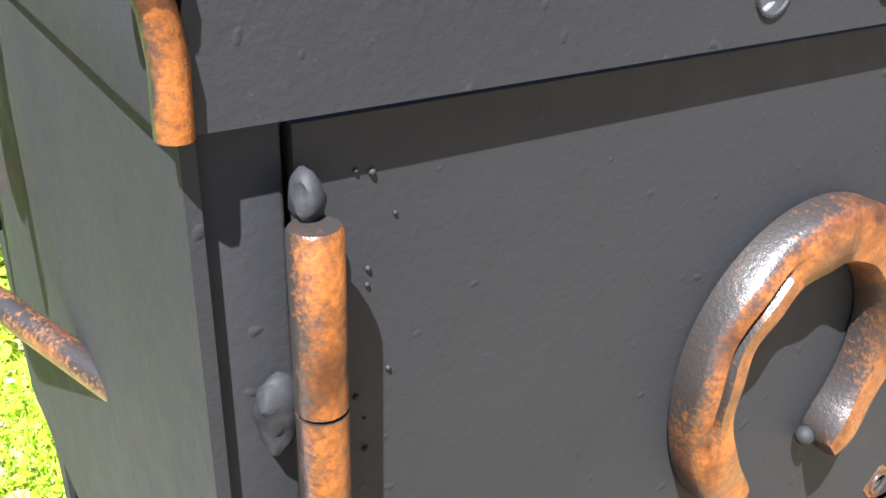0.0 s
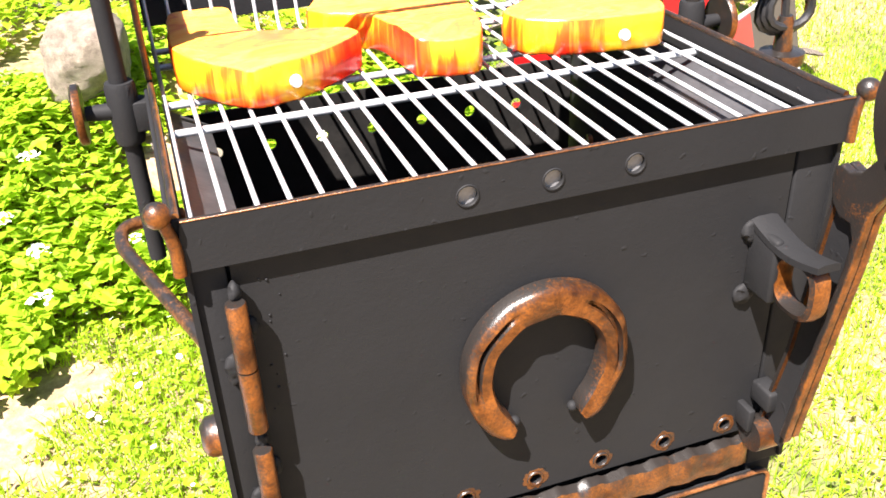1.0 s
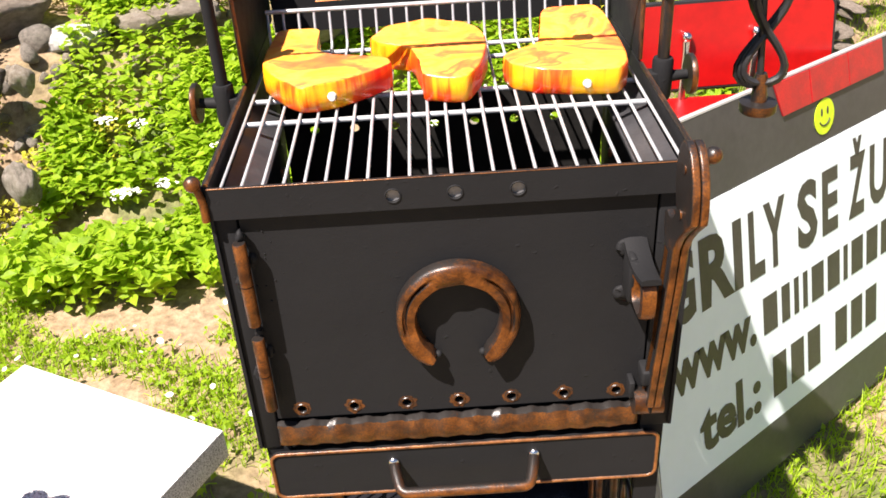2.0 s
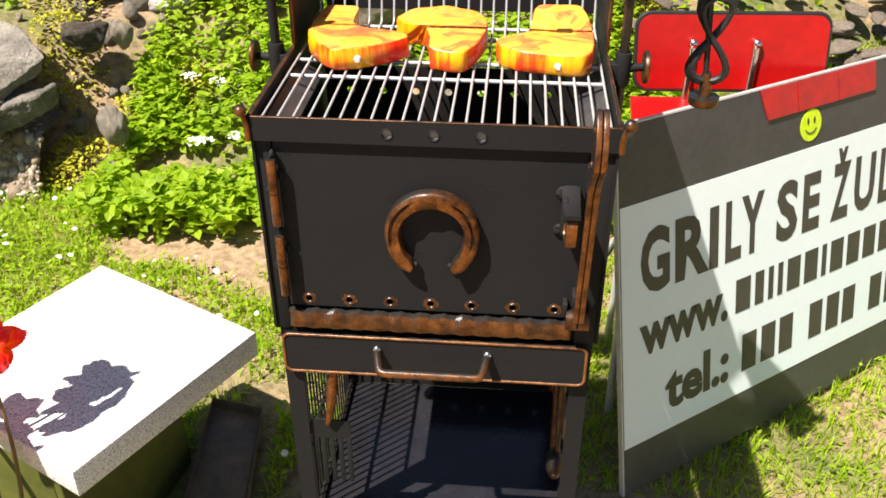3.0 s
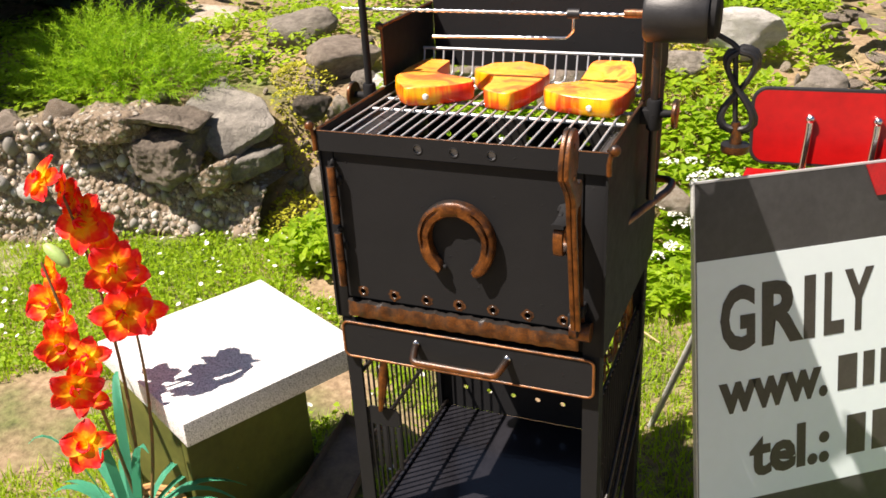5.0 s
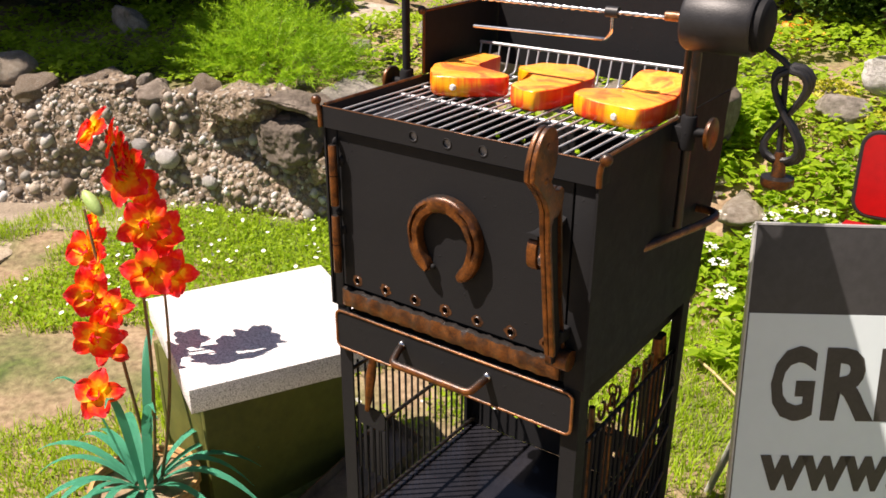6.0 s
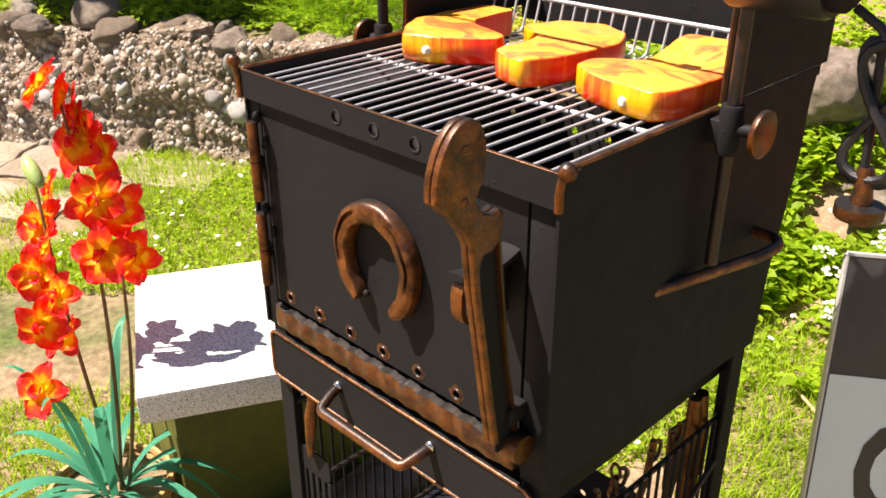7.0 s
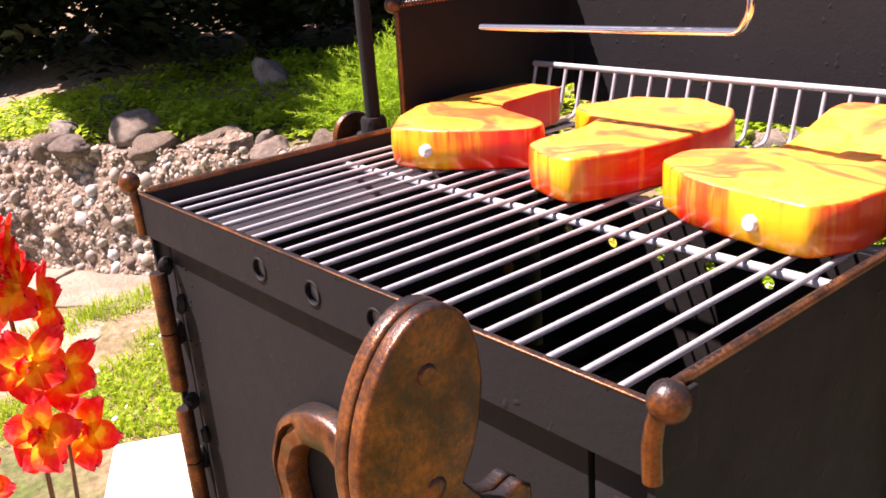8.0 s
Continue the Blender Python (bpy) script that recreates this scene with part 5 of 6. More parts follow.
def weather(bm, off, amp, scale):
    """Roughen the faces of a broken stone: broad hollows, ledges and grit."""
    bm.normal_update()
    for v in bm.verts:
        q = v.co * scale + off
        n = noise.noise(q) + 0.5 * noise.noise(q * 2.3) + 0.28 * noise.noise(q * 5.1) + 0.16 * noise.noise(q * 11)
        ridge = 1 - abs(noise.noise(Vector((q.x * 0.7, q.y * 0.7, q.z * 3.2)) + off))
        v.co += v.normal * amp * (n + 0.55 * (ridge - 0.7))


def hull_mesh(name, points, mat, seed, levels=4, amp=0.012, scale=7.0, smooth=40):
    bm = bmesh.new()
    for q in points:
        bm.verts.new(q)
    bmesh.ops.convex_hull(bm, input=bm.verts)
    loose = [v for v in bm.verts if not v.link_faces]
    bmesh.ops.delete(bm, geom=loose, context="VERTS")
    bmesh.ops.triangulate(bm, faces=bm.faces)
    split_mesh(bm, levels)
    for _ in range(2 + 2 * levels):
        bmesh.ops.smooth_vert(bm, verts=bm.verts, factor=0.5, use_axis_x=True, use_axis_y=True, use_axis_z=True)
    weather(bm, Vector((seed * 3.1, seed * 1.7, seed * 0.9)), amp, scale)
    return mesh_from(name, bm, mat, smooth)


def rock_mesh(name, seed, mat, rough=0.35, sub=4, flat=1.0):
    r = random.Random(seed)
    pts = []
    for _ in range(17):
        d = Vector((r.gauss(0, 1), r.gauss(0, 1), r.gauss(0, 1))).normalized()
        pts.append(d * r.uniform(0.46, 0.60))
    return hull_mesh(name, pts, mat, seed, 3 if sub > 2 else 1, 0.055 * rough / 0.35, 3.0)


def round_mesh(name, seed, mat):
    bm = bmesh.new()
    bmesh.ops.create_icosphere(bm, subdivisions=4, radius=0.5)
    off = Vector((seed * 3.1, seed * 1.7, seed * 0.9))
    for v in bm.verts:
        v.co *= 1 + 0.16 * noise.noise(v.co * 2.4 + off) + 0.02 * noise.noise(v.co * 12 + off)
    return mesh_from(name, bm, mat, 60)


def slab_rock(points, drop, mat, seed, label, amp=0.012):
    """A flat broken stone: its upper outline in the world, and how thick it is."""
    c = sum((Vector(q) for q in points), Vector()) / len(points)
    pts = [Vector(q) - c for q in points] + [(Vector(q) - c) * 0.92 - Vector((0, 0, drop)) for q in points]
    ob = new("boulder", hull_mesh("boulder", pts, mat, seed, 5 if len(points) > 3 else 4, amp, 9.0))
    ob.matrix_basis = Matrix.Translation(c)
    return tagged(ob, label, "rock", "rocks of the rockery")


def rock(name, at, size, mat, seed, turn=0.0, label="", rough=0.35, tilt=0.0):
    me = round_mesh(name, seed, mat) if "smooth" in label else rock_mesh(name, seed, mat, rough)
    ob = new(name, me)
    ob.matrix_basis = Matrix.Translation(at) @ Matrix.Rotation(radians(turn), 4, "Z") @ Matrix.Rotation(radians(tilt), 4, "X") @ Matrix.Diagonal((*size, 1))
    return tagged(ob, label or "weathered grey garden boulder in the rockery", "rock", "rocks of the rockery")


ROCKS = [
    ("boulder", (-1.24, 1.97, 0.49), (0.32, 0.22, 0.18), SLATE, 25, 55, "brown boulder at the top of the bank"),
    ("boulder", (-1.17, 1.60, 0.41), (0.15, 0.12, 0.11), CLEFT, 6, 60, "small dark pitted boulder in the rockery"),
    ("boulder", (-1.06, 1.42, 0.205), (0.085, 0.075, 0.145), ROCK, 8, 0, "small upright grey stone"),
    ("boulder", (-1.07, 1.62, 0.40), (0.07, 0.06, 0.10), ROCK_TAN, 9, 40, "small pale stone standing on edge"),
    ("boulder", (-1.02, 1.91, 0.405), (0.22, 0.16, 0.11), ROCK_WHITE, 11, 0, "pale flat garden stone in the rockery"),
    ("boulder", (-1.115, 1.885, 0.425), (0.10, 0.09, 0.085), ROCK, 12, 0, "smooth rounded grey stone"),
    ("boulder", (-0.77, 1.95, 0.44), (0.34, 0.20, 0.14), ROCK_TAN, 13, 8, "pale tan boulder behind weeds"),
    ("boulder", (-0.32, 1.78, 0.48), (0.24, 0.20, 0.26), SLATE, 14, 0, "tan boulder behind the grill"),
    ("boulder", (-0.13, 1.62, 0.26), (0.15, 0.12, 0.10), ROCK_TAN, 15, 35, "pale stone among weeds behind the grill"),
    ("boulder", (0.07, 1.42, 0.26), (0.15, 0.12, 0.10), ROCK_TAN, 16, 0, ""),
    ("boulder", (0.15, 2.30, 0.55), (0.30, 0.24, 0.19), ROCK_WHITE, 17, 0, "white quartz boulder on the bank"),
    ("boulder", (0.42, 2.05, 0.45), (0.22, 0.18, 0.14), ROCK, 18, 20, ""),
    ("boulder", (-0.02, 2.15, 0.46), (0.22, 0.18, 0.12), ROCK, 19, 70, ""),
    ("boulder", (-2.70, 0.97, 0.452), (0.22, 0.18, 0.135), ROCK_TAN, 20, -30, "smooth brown rounded stone on the wall"),
    ("boulder", (-2.95, 0.80, 0.43), (0.20, 0.16, 0.12), ROCK, 22, 20, ""),
    ("boulder", (-3.15, 1.05, 0.46), (0.16, 0.14, 0.13), ROCK, 23, 70, ""),
    ("boulder", (-2.85, 1.62, 0.52), (0.26, 0.20, 0.26), ROCK, 24, 0, "grey block in the hedge's shade"),
    ("boulder", (-1.79, 1.95, 0.485), (0.13, 0.10, 0.08), ROCK, 26, 10, ""),
    ("boulder", (-1.62, 1.95, 0.47), (0.17, 0.12, 0.10), ROCK, 27, 80, ""),
    ("boulder", (-1.56, 2.15, 0.545), (0.36, 0.26, 0.21), ROCK, 28, 15, "rough grey boulder on the bank"),
]
for nm, at, size, mat, seed, turn, lab in ROCKS:
    rock(nm, at, size, mat, seed, turn, lab)
slab_rock([(-1.345, 1.300, 0.315), (-1.225, 1.455, 0.392), (-1.35, 1.57, 0.435), (-1.66, 1.71, 0.460), (-1.57, 1.40, 0.430), (-1.46, 1.32, 0.390)], 0.045, SLATE_GREY, 71, "large flat cracked grey rock slab on the bank", 0.011)
wedge = [(-1.66, 1.26, 0.405), (-1.42, 1.27, 0.405), (-1.395, 1.235, 0.280), (-1.47, 1.195, 0.225), (-1.63, 1.205, 0.250), (-1.67, 1.40, 0.400), (-1.42, 1.40, 0.400), (-1.57, 1.175, 0.375), (-1.45, 1.20, 0.370), (-1.68, 1.21, 0.350)]
cleft = new("boulder", hull_mesh("boulder", [Vector(q) - Vector((-1.55, 1.28, 0.22)) for q in wedge], CLEFT, 72, 5, 0.020, 8.0))
cleft.matrix_basis = Matrix.Translation((-1.55, 1.28, 0.22))
tagged(cleft, "dark cleft brown stone under an overhanging ledge", "rock", "rocks of the rockery")
slab_rock([(-1.925, 1.185, 0.415), (-1.82, 1.17, 0.455), (-1.62, 1.17, 0.470), (-1.58, 1.24, 0.460), (-1.62, 1.37, 0.460), (-1.88, 1.37, 0.450)], 0.085, MORTAR, 73, "pale pebbly conglomerate block overhanging the wall", 0.018)
slab_rock([(-1.625, 1.185, 0.462), (-1.55, 1.17, 0.470), (-1.46, 1.20, 0.455), (-1.385, 1.235, 0.425), (-1.42, 1.40, 0.430), (-1.62, 1.38, 0.455)], 0.014, CLEFT, 74, "thin dark stone ledge over the cleft", 0.012)
slab_rock([(-1.44, 1.235, 0.235), (-1.37, 1.235, 0.300), (-1.32, 1.27, 0.305), (-1.33, 1.38, 0.305), (-1.43, 1.38, 0.250)], 0.065, MORTAR, 80, "pale pebbly lump at the foot of the slab", 0.013)
slab_rock([(-1.335, 1.290, 0.290), (-1.235, 1.385, 0.305), (-1.22, 1.46, 0.310), (-1.33, 1.42, 0.300)], 0.060, SLATE_GREY, 75, "long tilted grey stone among weeds", 0.011)
slab_rock([(-2.60, 2.33, 0.505), (-2.42, 2.20, 0.50), (-2.08, 2.16, 0.505), (-1.93, 2.32, 0.53), (-2.05, 2.52, 0.56), (-2.45, 2.55, 0.56)], 0.12, ROCK_TAN, 76, "broad flat pale stone on the bank", 0.008)
slab_rock([(-2.44, 0.98, 0.43), (-2.22, 1.06, 0.45), (-2.20, 1.16, 0.46), (-2.42, 1.12, 0.45)], 0.05, MORTAR, 79, "cracked pebbly stone on the wall", 0.016)

# rough lumps along the top of the wall
for i, x in enumerate((-3.30, -3.12, -2.92, -2.78, -2.54, -2.36, -2.12, -1.98)):
    rock("boulder", (x, bank_foot(x) + 0.16 + 0.04 * (i % 3), 0.405 + 0.012 * (i % 2)), (0.20 - 0.02 * (i % 4), 0.17, 0.10 + 0.02 * (i % 3)), MORTAR if i % 3 else SLATE, 90 + i, 37 * i, "rough pebbly lump on the wall's top")

# brown slates piled on the bank
SLATES = [rock_mesh("slate", 40 + i, SLATE, 0.30, 2) for i in range(4)]
rs = random.Random(11)
for i in range(190):
    x = rs.uniform(0.42, 1.9)
    y = rs.uniform(1.85, 2.9)
    ob = new("slate", SLATES[i % 4])
    ob.matrix_basis = Matrix.Translation((x, y, height(x, y) + rs.uniform(0.0, 0.10))) @ Euler((rs.uniform(-0.4, 0.5), rs.uniform(-0.3, 0.3), rs.uniform(0, 6))).to_matrix().to_4x4() @ Matrix.Diagonal((rs.uniform(0.10, 0.20), rs.uniform(0.07, 0.14), rs.uniform(0.022, 0.045), 1))
    tagged(ob, "flat brown slate on the garden bank", "slate", "slates on the bank")

# loose small stones in the rockery
SMALL = [rock_mesh("stone", 60 + i, ROCK_TAN if i % 2 else ROCK, 0.3, 2) for i in range(4)]
for i in range(110):
    x = rs.uniform(-2.3, 0.5)
    y = bank_foot(x) + rs.uniform(0.1, 1.2)
    k = rs.uniform(0.035, 0.10)
    ob = new("stone", SMALL[i % 4])
    ob.matrix_basis = Matrix.Translation((x, y, height(x, y) + 0.2 * k)) @ Euler((rs.uniform(0, 6), rs.uniform(0, 6), rs.uniform(0, 6))).to_matrix().to_4x4() @ Matrix.Diagonal((k * rs.uniform(0.8, 1.4), k, k * rs.uniform(0.6, 0.9), 1))
    tagged(ob, "small loose stone in the rockery", "stone", "loose stones of the rockery")


# rubble in the dry gully between the slab and the weeds
for i in range(34):
    x = rs.uniform(-1.28, -1.02)
    y = rs.uniform(1.44, 1.80)
    k = rs.uniform(0.035, 0.085)
    ob = new("stone", SMALL[i % 4])
    ob.matrix_basis = Matrix.Translation((x, y, height(x, y) + 0.2 * k)) @ Euler((rs.uniform(0, 6), rs.uniform(0, 6), rs.uniform(0, 6))).to_matrix().to_4x4() @ Matrix.Diagonal((k * rs.uniform(0.8, 1.5), k, k * rs.uniform(0.6, 0.9), 1))
    tagged(ob, "small loose stone in the rockery", "stone", "loose stones of the rockery")


# ---- retaining wall of pebbly concrete ----
def wall_point(s, z):
    x = -3.7 + 2.45 * s
    y = bank_foot(x) + 0.02 + 0.15 * z / 0.4
    n = noise.noise((x * 3.0, z * 4.0, 1.0)) * 0.075 + noise.noise((x * 9.0, z * 11.0, 5.0)) * 0.028 + noise.noise((x * 24.0, z * 27.0, 8.0)) * 0.010
    return Vector((x, y - 0.05 + n, z))


def build_wall():
    verts, faces = [], []
    nu, nv = 110, 24
    for j in range(nv + 1):
        for i in range(nu + 1):
            s = i / nu
            top = 0.41 + 0.045 * noise.noise((s * 9, 0, 7)) + 0.025 * noise.noise((s * 31, 0, 3)) - 0.22 * smoothstep(0.86, 1.0, s)
            p = wall_point(s, -0.03 + (top + 0.03) * min(1.0, j / (nv - 4)))
            if j > nv - 4:
                p.y += 0.06 * (j - nv + 4)
                p.z += 0.012 * noise.noise((s * 30, j, 2))
            verts.append(tuple(p))
    for j in range(nv):
        for i in range(nu):
            k = j * (nu + 1) + i
            faces.append((k, k + 1, k + nu + 2, k + nu + 1))
    w = from_arrays("retaining_wall", verts, faces, MORTAR, True)
    tagged(w, "low retaining wall of rough concrete full of round pebbles", "wall", kind="structure")
    meshes = []
    for i in range(5):
        bm = bmesh.new()
        bmesh.ops.create_icosphere(bm, subdivisions=2 if i < 3 else 1, radius=1.0)
        for v in bm.verts:
            v.co *= 1 + 0.16 * noise.noise(v.co * 1.3 + Vector((i * 5.0, 0, 0)))
        me = mesh_from("pebble", bm, PEBBLE, 60)
        meshes.append(me)
    rp = random.Random(21)
    spots = []
    tries = 0
    while len(spots) < 290 and tries < 16000:
        tries += 1
        s = rp.uniform(0.06, 0.98)
        z = rp.uniform(0.03, 0.42 - 0.2 * smoothstep(0.84, 1.0, s))
        r = 0.0125 + 0.019 * rp.random() ** 2.2
        p = wall_point(s, z)
        if -1.70 < p.x < -1.40 and z > 0.22:
            continue
        if all((p - q).length > (r + t) * 0.95 for q, t in spots):
            spots.append((p, r))
    extra = [((-2.004, 0.0, 0.203), 0.044), ((-1.86, 0.0, 0.125), 0.030), ((-1.60, 0.0, 0.20), 0.034), ((-2.10, 0.0, 0.24), 0.034), ((-1.72, 0, 0.24), 0.024)]
    for k, (p, r) in enumerate(spots):
        ob = new("pebble", meshes[k % 5])
        ob.parent = w
        ob.matrix_basis = Matrix.Translation(p + Vector((0.2, -0.35, 0)).normalized() * r * rp.uniform(-0.55, 0.10)) @ Euler((rp.uniform(0, 6), rp.uniform(0, 6), rp.uniform(0, 6))).to_matrix().to_4x4() @ Matrix.Diagonal((r * rp.uniform(0.9, 1.35), r, r * rp.uniform(0.7, 0.95), 1))
    for (x, _, z), r in extra:
        s = (x + 3.7) / 2.45
        p = wall_point(s, z)
        ob = new("pebble", meshes[0])
        ob.parent = w
        ob.data = meshes[0].copy()
        ob.data.materials[0] = ROCK_WHITE
        ob.matrix_basis = Matrix.Translation(p + Vector((0, -r * 0.3, 0))) @ Matrix.Diagonal((r * 1.15, r * 0.8, r * 0.85, 1))
        ob["label"] = "large white pebble"
    # the smaller gravel between them, one mesh
    ico = bmesh.new()
    bmesh.ops.create_icosphere(ico, subdivisions=1, radius=1.0)
    base = [v.co.copy() for v in ico.verts]
    tri = [tuple(v.index for v in f.verts) for f in ico.faces]
    ico.free()
    vv, ff = [], []
    for k in range(3000):
        s = rp.uniform(0.05, 1.0)
        z = rp.uniform(0.0, 0.43 - 0.24 * smoothstep(0.86, 1.0, s))
        p = wall_point(s, z)
        if -1.70 < p.x < -1.40 and z > 0.23:
            continue
        r = 0.0045 + 0.0125 * rp.random() ** 1.7
        m = Euler((rp.uniform(0, 6), rp.uniform(0, 6), rp.uniform(0, 6))).to_matrix() @ Matrix.Diagonal((r * rp.uniform(0.9, 1.4), r, r * rp.uniform(0.6, 0.9)))
        o = len(vv)
        p = p + Vector((0.3, -0.9, 0)) * r * rp.uniform(-0.75, 0.05)
        vv += [tuple(p + m @ b) for b in base]
        ff += [tuple(o + i for i in t) for t in tri]
    g = from_arrays("gravel", vv, ff, PEBBLES, True)
    tagged(g, "fine gravel set in the rough concrete wall", kind="stuff")
    g.parent = w


build_wall()


# ---- sandy paving along the wall ----
def build_paving():
    rp = random.Random(31)
    pav = new("pavement")
    tagged(pav, "worn sandy paving slabs along the low wall", "paving", kind="structure")
    spots = [(-2.75, 0.42, 0.40, 0.30, 36), (-2.42, 0.66, 0.40, 0.28, 36), (-2.10, 0.86, 0.37, 0.24, 32), (-3.07, 0.18, 0.40, 0.30, 36), (-2.58, 0.17, 0.40, 0.28, 36), (-2.25, 0.41, 0.38, 0.27, 36), (-2.90, -0.07, 0.40, 0.30, 36)]
    for x, y, a, b, turn in spots:
        bm = bmesh.new()
        box(bm, (-a / 2, -b / 2, -0.03), (a / 2, b / 2, 0.0), 0.004)
        bmesh.ops.subdivide_edges(bm, edges=[e for e in bm.edges if e.calc_length() > 0.1], cuts=11, use_grid_fill=True)
        for v in bm.verts:
            q = v.co + Vector((x, y, 0))
            v.co += Vector((noise.noise(q * 14), noise.noise(q * 14 + Vector((4, 0, 0))), 0.22 * noise.noise(q * 11))) * 0.022
        o = part("slab", bm, PAVING, pav)
        o.matrix_basis = Matrix.Translation((x, y, height(x, y) + 0.008)) @ Matrix.Rotation(radians(turn), 4, "Z")
    for x, y, a, b in ((-0.10, 0.10, 0.42, 0.48), (0.34, 0.12, 0.40, 0.44)):
        bm = bmesh.new()
        box(bm, (-a / 2, -b / 2, -0.03), (a / 2, b / 2, 0.0), 0.005)
        o = part("slab", bm, PAVING, pav)
        o.matrix_basis = Matrix.Translation((x, y, 0.0)) @ Matrix.Rotation(radians(3), 4, "Z")


build_paving()


# ---- growth ----
def scatter(name, spots, shape, faces, mat, label, category, rng, lean=0.5):
    """Many small leaves in one mesh: spots are (x, y, z, size); shape is a leaf of unit length along y."""
    shape = np.array(shape, float)
    n, k = len(spots), len(shape)
    sp = np.array(spots, float)
    yaw = rng.uniform(0, 2 * np.pi, n)
    pitch = rng.normal(lean, 0.35, n)
    roll = rng.normal(0, 0.35, n)
    cy, sy, cp, sn = np.cos(yaw), np.sin(yaw), np.cos(pitch), np.sin(pitch)
    x = shape[None, :, 0] * np.cos(roll)[:, None]
    z0 = shape[None, :, 2] + shape[None, :, 0] * np.sin(roll)[:, None]
    y = shape[None, :, 1] * cp[:, None] - z0 * sn[:, None]
    z = shape[None, :, 1] * sn[:, None] + z0 * cp[:, None]
    out = np.empty((n, k, 3))
    out[:, :, 0] = sp[:, 0:1] + sp[:, 3:4] * (x * cy[:, None] - y * sy[:, None])
    out[:, :, 1] = sp[:, 1:2] + sp[:, 3:4] * (x * sy[:, None] + y * cy[:, None])
    out[:, :, 2] = sp[:, 2:3] + sp[:, 3:4] * z
    idx = []
    for f in faces:
        idx.append(np.arange(n)[:, None] * k + np.array(f)[None, :])
    allf = [tuple(r) for a in idx for r in a.tolist()]
    ob = from_arrays(name, out.reshape(-1, 3).tolist(), allf, mat)
    return tagged(ob, label, category, kind="stuff")


LEAF = [(0, 0, 0), (0.26, 0.3, 0.05), (0.30, 0.55, 0.06), (0, 1.0, -0.10), (-0.30, 0.55, 0.06), (-0.26, 0.3, 0.05), (0, 0.5, -0.02)]
LEAF_F = [(0, 1, 6), (1, 2, 6), (2, 3, 6), (3, 4, 6), (4, 5, 6), (5, 0, 6)]
BLADE = [(-0.035, 0, 0), (0.035, 0, 0), (0.025, 0.55, 0.03), (-0.025, 0.55, 0.03), (0, 1.0, -0.12)]
BLADE_F = [(0, 1, 2, 3), (3, 2, 4)]
rg = np.random.default_rng(4)


def blocked(x, y):
    if -0.19 < x < 0.19 and -0.02 < y < 0.36:
        return True
    if -0.32 < x < 0.55 and -0.16 < y < 0.34:
        return True
    c, s = math.cos(-SLAB_A), math.sin(-SLAB_A)
    dx, dy = x - SLAB_C.x, y - SLAB_C.y
    u, v = dx * c - dy * s, dx * s + dy * c
    if abs(u) < 0.16 and abs(v) < 0.16:
        return True
    if 0.10 < y < 0.50 and abs(x + 0.43 + 0.13 * (y - 0.30)) < 0.085:
        return True
    return (x + 0.64) ** 2 + (y + 0.045) ** 2 < 0.10 ** 2


def bare(x, y):
    """Share of soil that shows: high near the plinth's far side and along the paving."""
    n = noise.noise((x * 2.2, y * 2.2, 9.0)) + 0.5 * noise.noise((x * 6, y * 6, 2.0))
    k = n
    if x < -0.7:
        k += 0.72 * (1 - smoothstep(0.3, 0.75, y - 0.15 * (x + 0.7))) * smoothstep(0.9, 1.3, -x)
    if -0.8 < x < -0.25 and 0.5 < y < 0.95:
        k += 0.18
    if x > 0.1:
        k -= 0.6
    return k


def lawn(count, x0, x1, y0, y1, lo, hi):
    spots = []
    while len(spots) < count:
        x, y = float(rg.uniform(x0, x1)), float(rg.uniform(y0, y1))
        d = y - bank_foot(x)
        if blocked(x, y) or d > (0.05 if x < 0.4 else 0.4):
            continue
        if bare(x, y) > 0.24 + 0.25 * rg.random():
            continue
        spots.append((x, y, height(x, y) - 0.004, float(rg.uniform(lo, hi))))
    return spots


blades = lawn(52000, -2.3, 0.1, -0.4, 1.4, 0.022, 0.055) + lawn(70000, 0.1, 2.6, 0.1, 2.6, 0.022, 0.055)
scatter("grass", blades, BLADE, BLADE_F, GRASS, "short sunlit yellow-green lawn grass with gaps", "grass", rg, 1.05)
clover = lawn(7000, -1.9, -0.1, 0.3, 1.35, 0.011, 0.022) + lawn(3000, 0.1, 2.0, 0.3, 2.0, 0.010, 0.018)
scatter("clover", [(x, y, z + float(rg.uniform(0.012, 0.04)), s) for x, y, z, s in clover], LEAF, LEAF_F, HERB, "low bright green clover in the lawn", "clover", rg, 0.1)


def herbs(count, x0, x1, lo, hi, tall, dlo, dhi, keep=0.0):
    spots = []
    while len(spots) < count:
        x = float(rg.uniform(x0, x1))
        d = float(rg.uniform(dlo, dhi))
        y = bank_foot(x) + d
        clump = noise.noise((x * 3.0, y * 3.0, 12.0)) + 0.4 * noise.noise((x * 9, y * 9, 1.0))
        if clump < keep or blocked(x, y) or (-1.72 < x < -1.06 and 1.20 < y < 1.74):
            continue
        if 0.45 < x < 2.0 and y > 1.85 and rg.random() < 0.85:
            continue
        top = tall * (0.35 + 0.65 * min(1.0, max(0.0, clump + 0.45)))
        spots.append((x, y, height(x, y) + top * float(rg.random()) ** 0.38, float(rg.uniform(lo, hi))))
    return spots


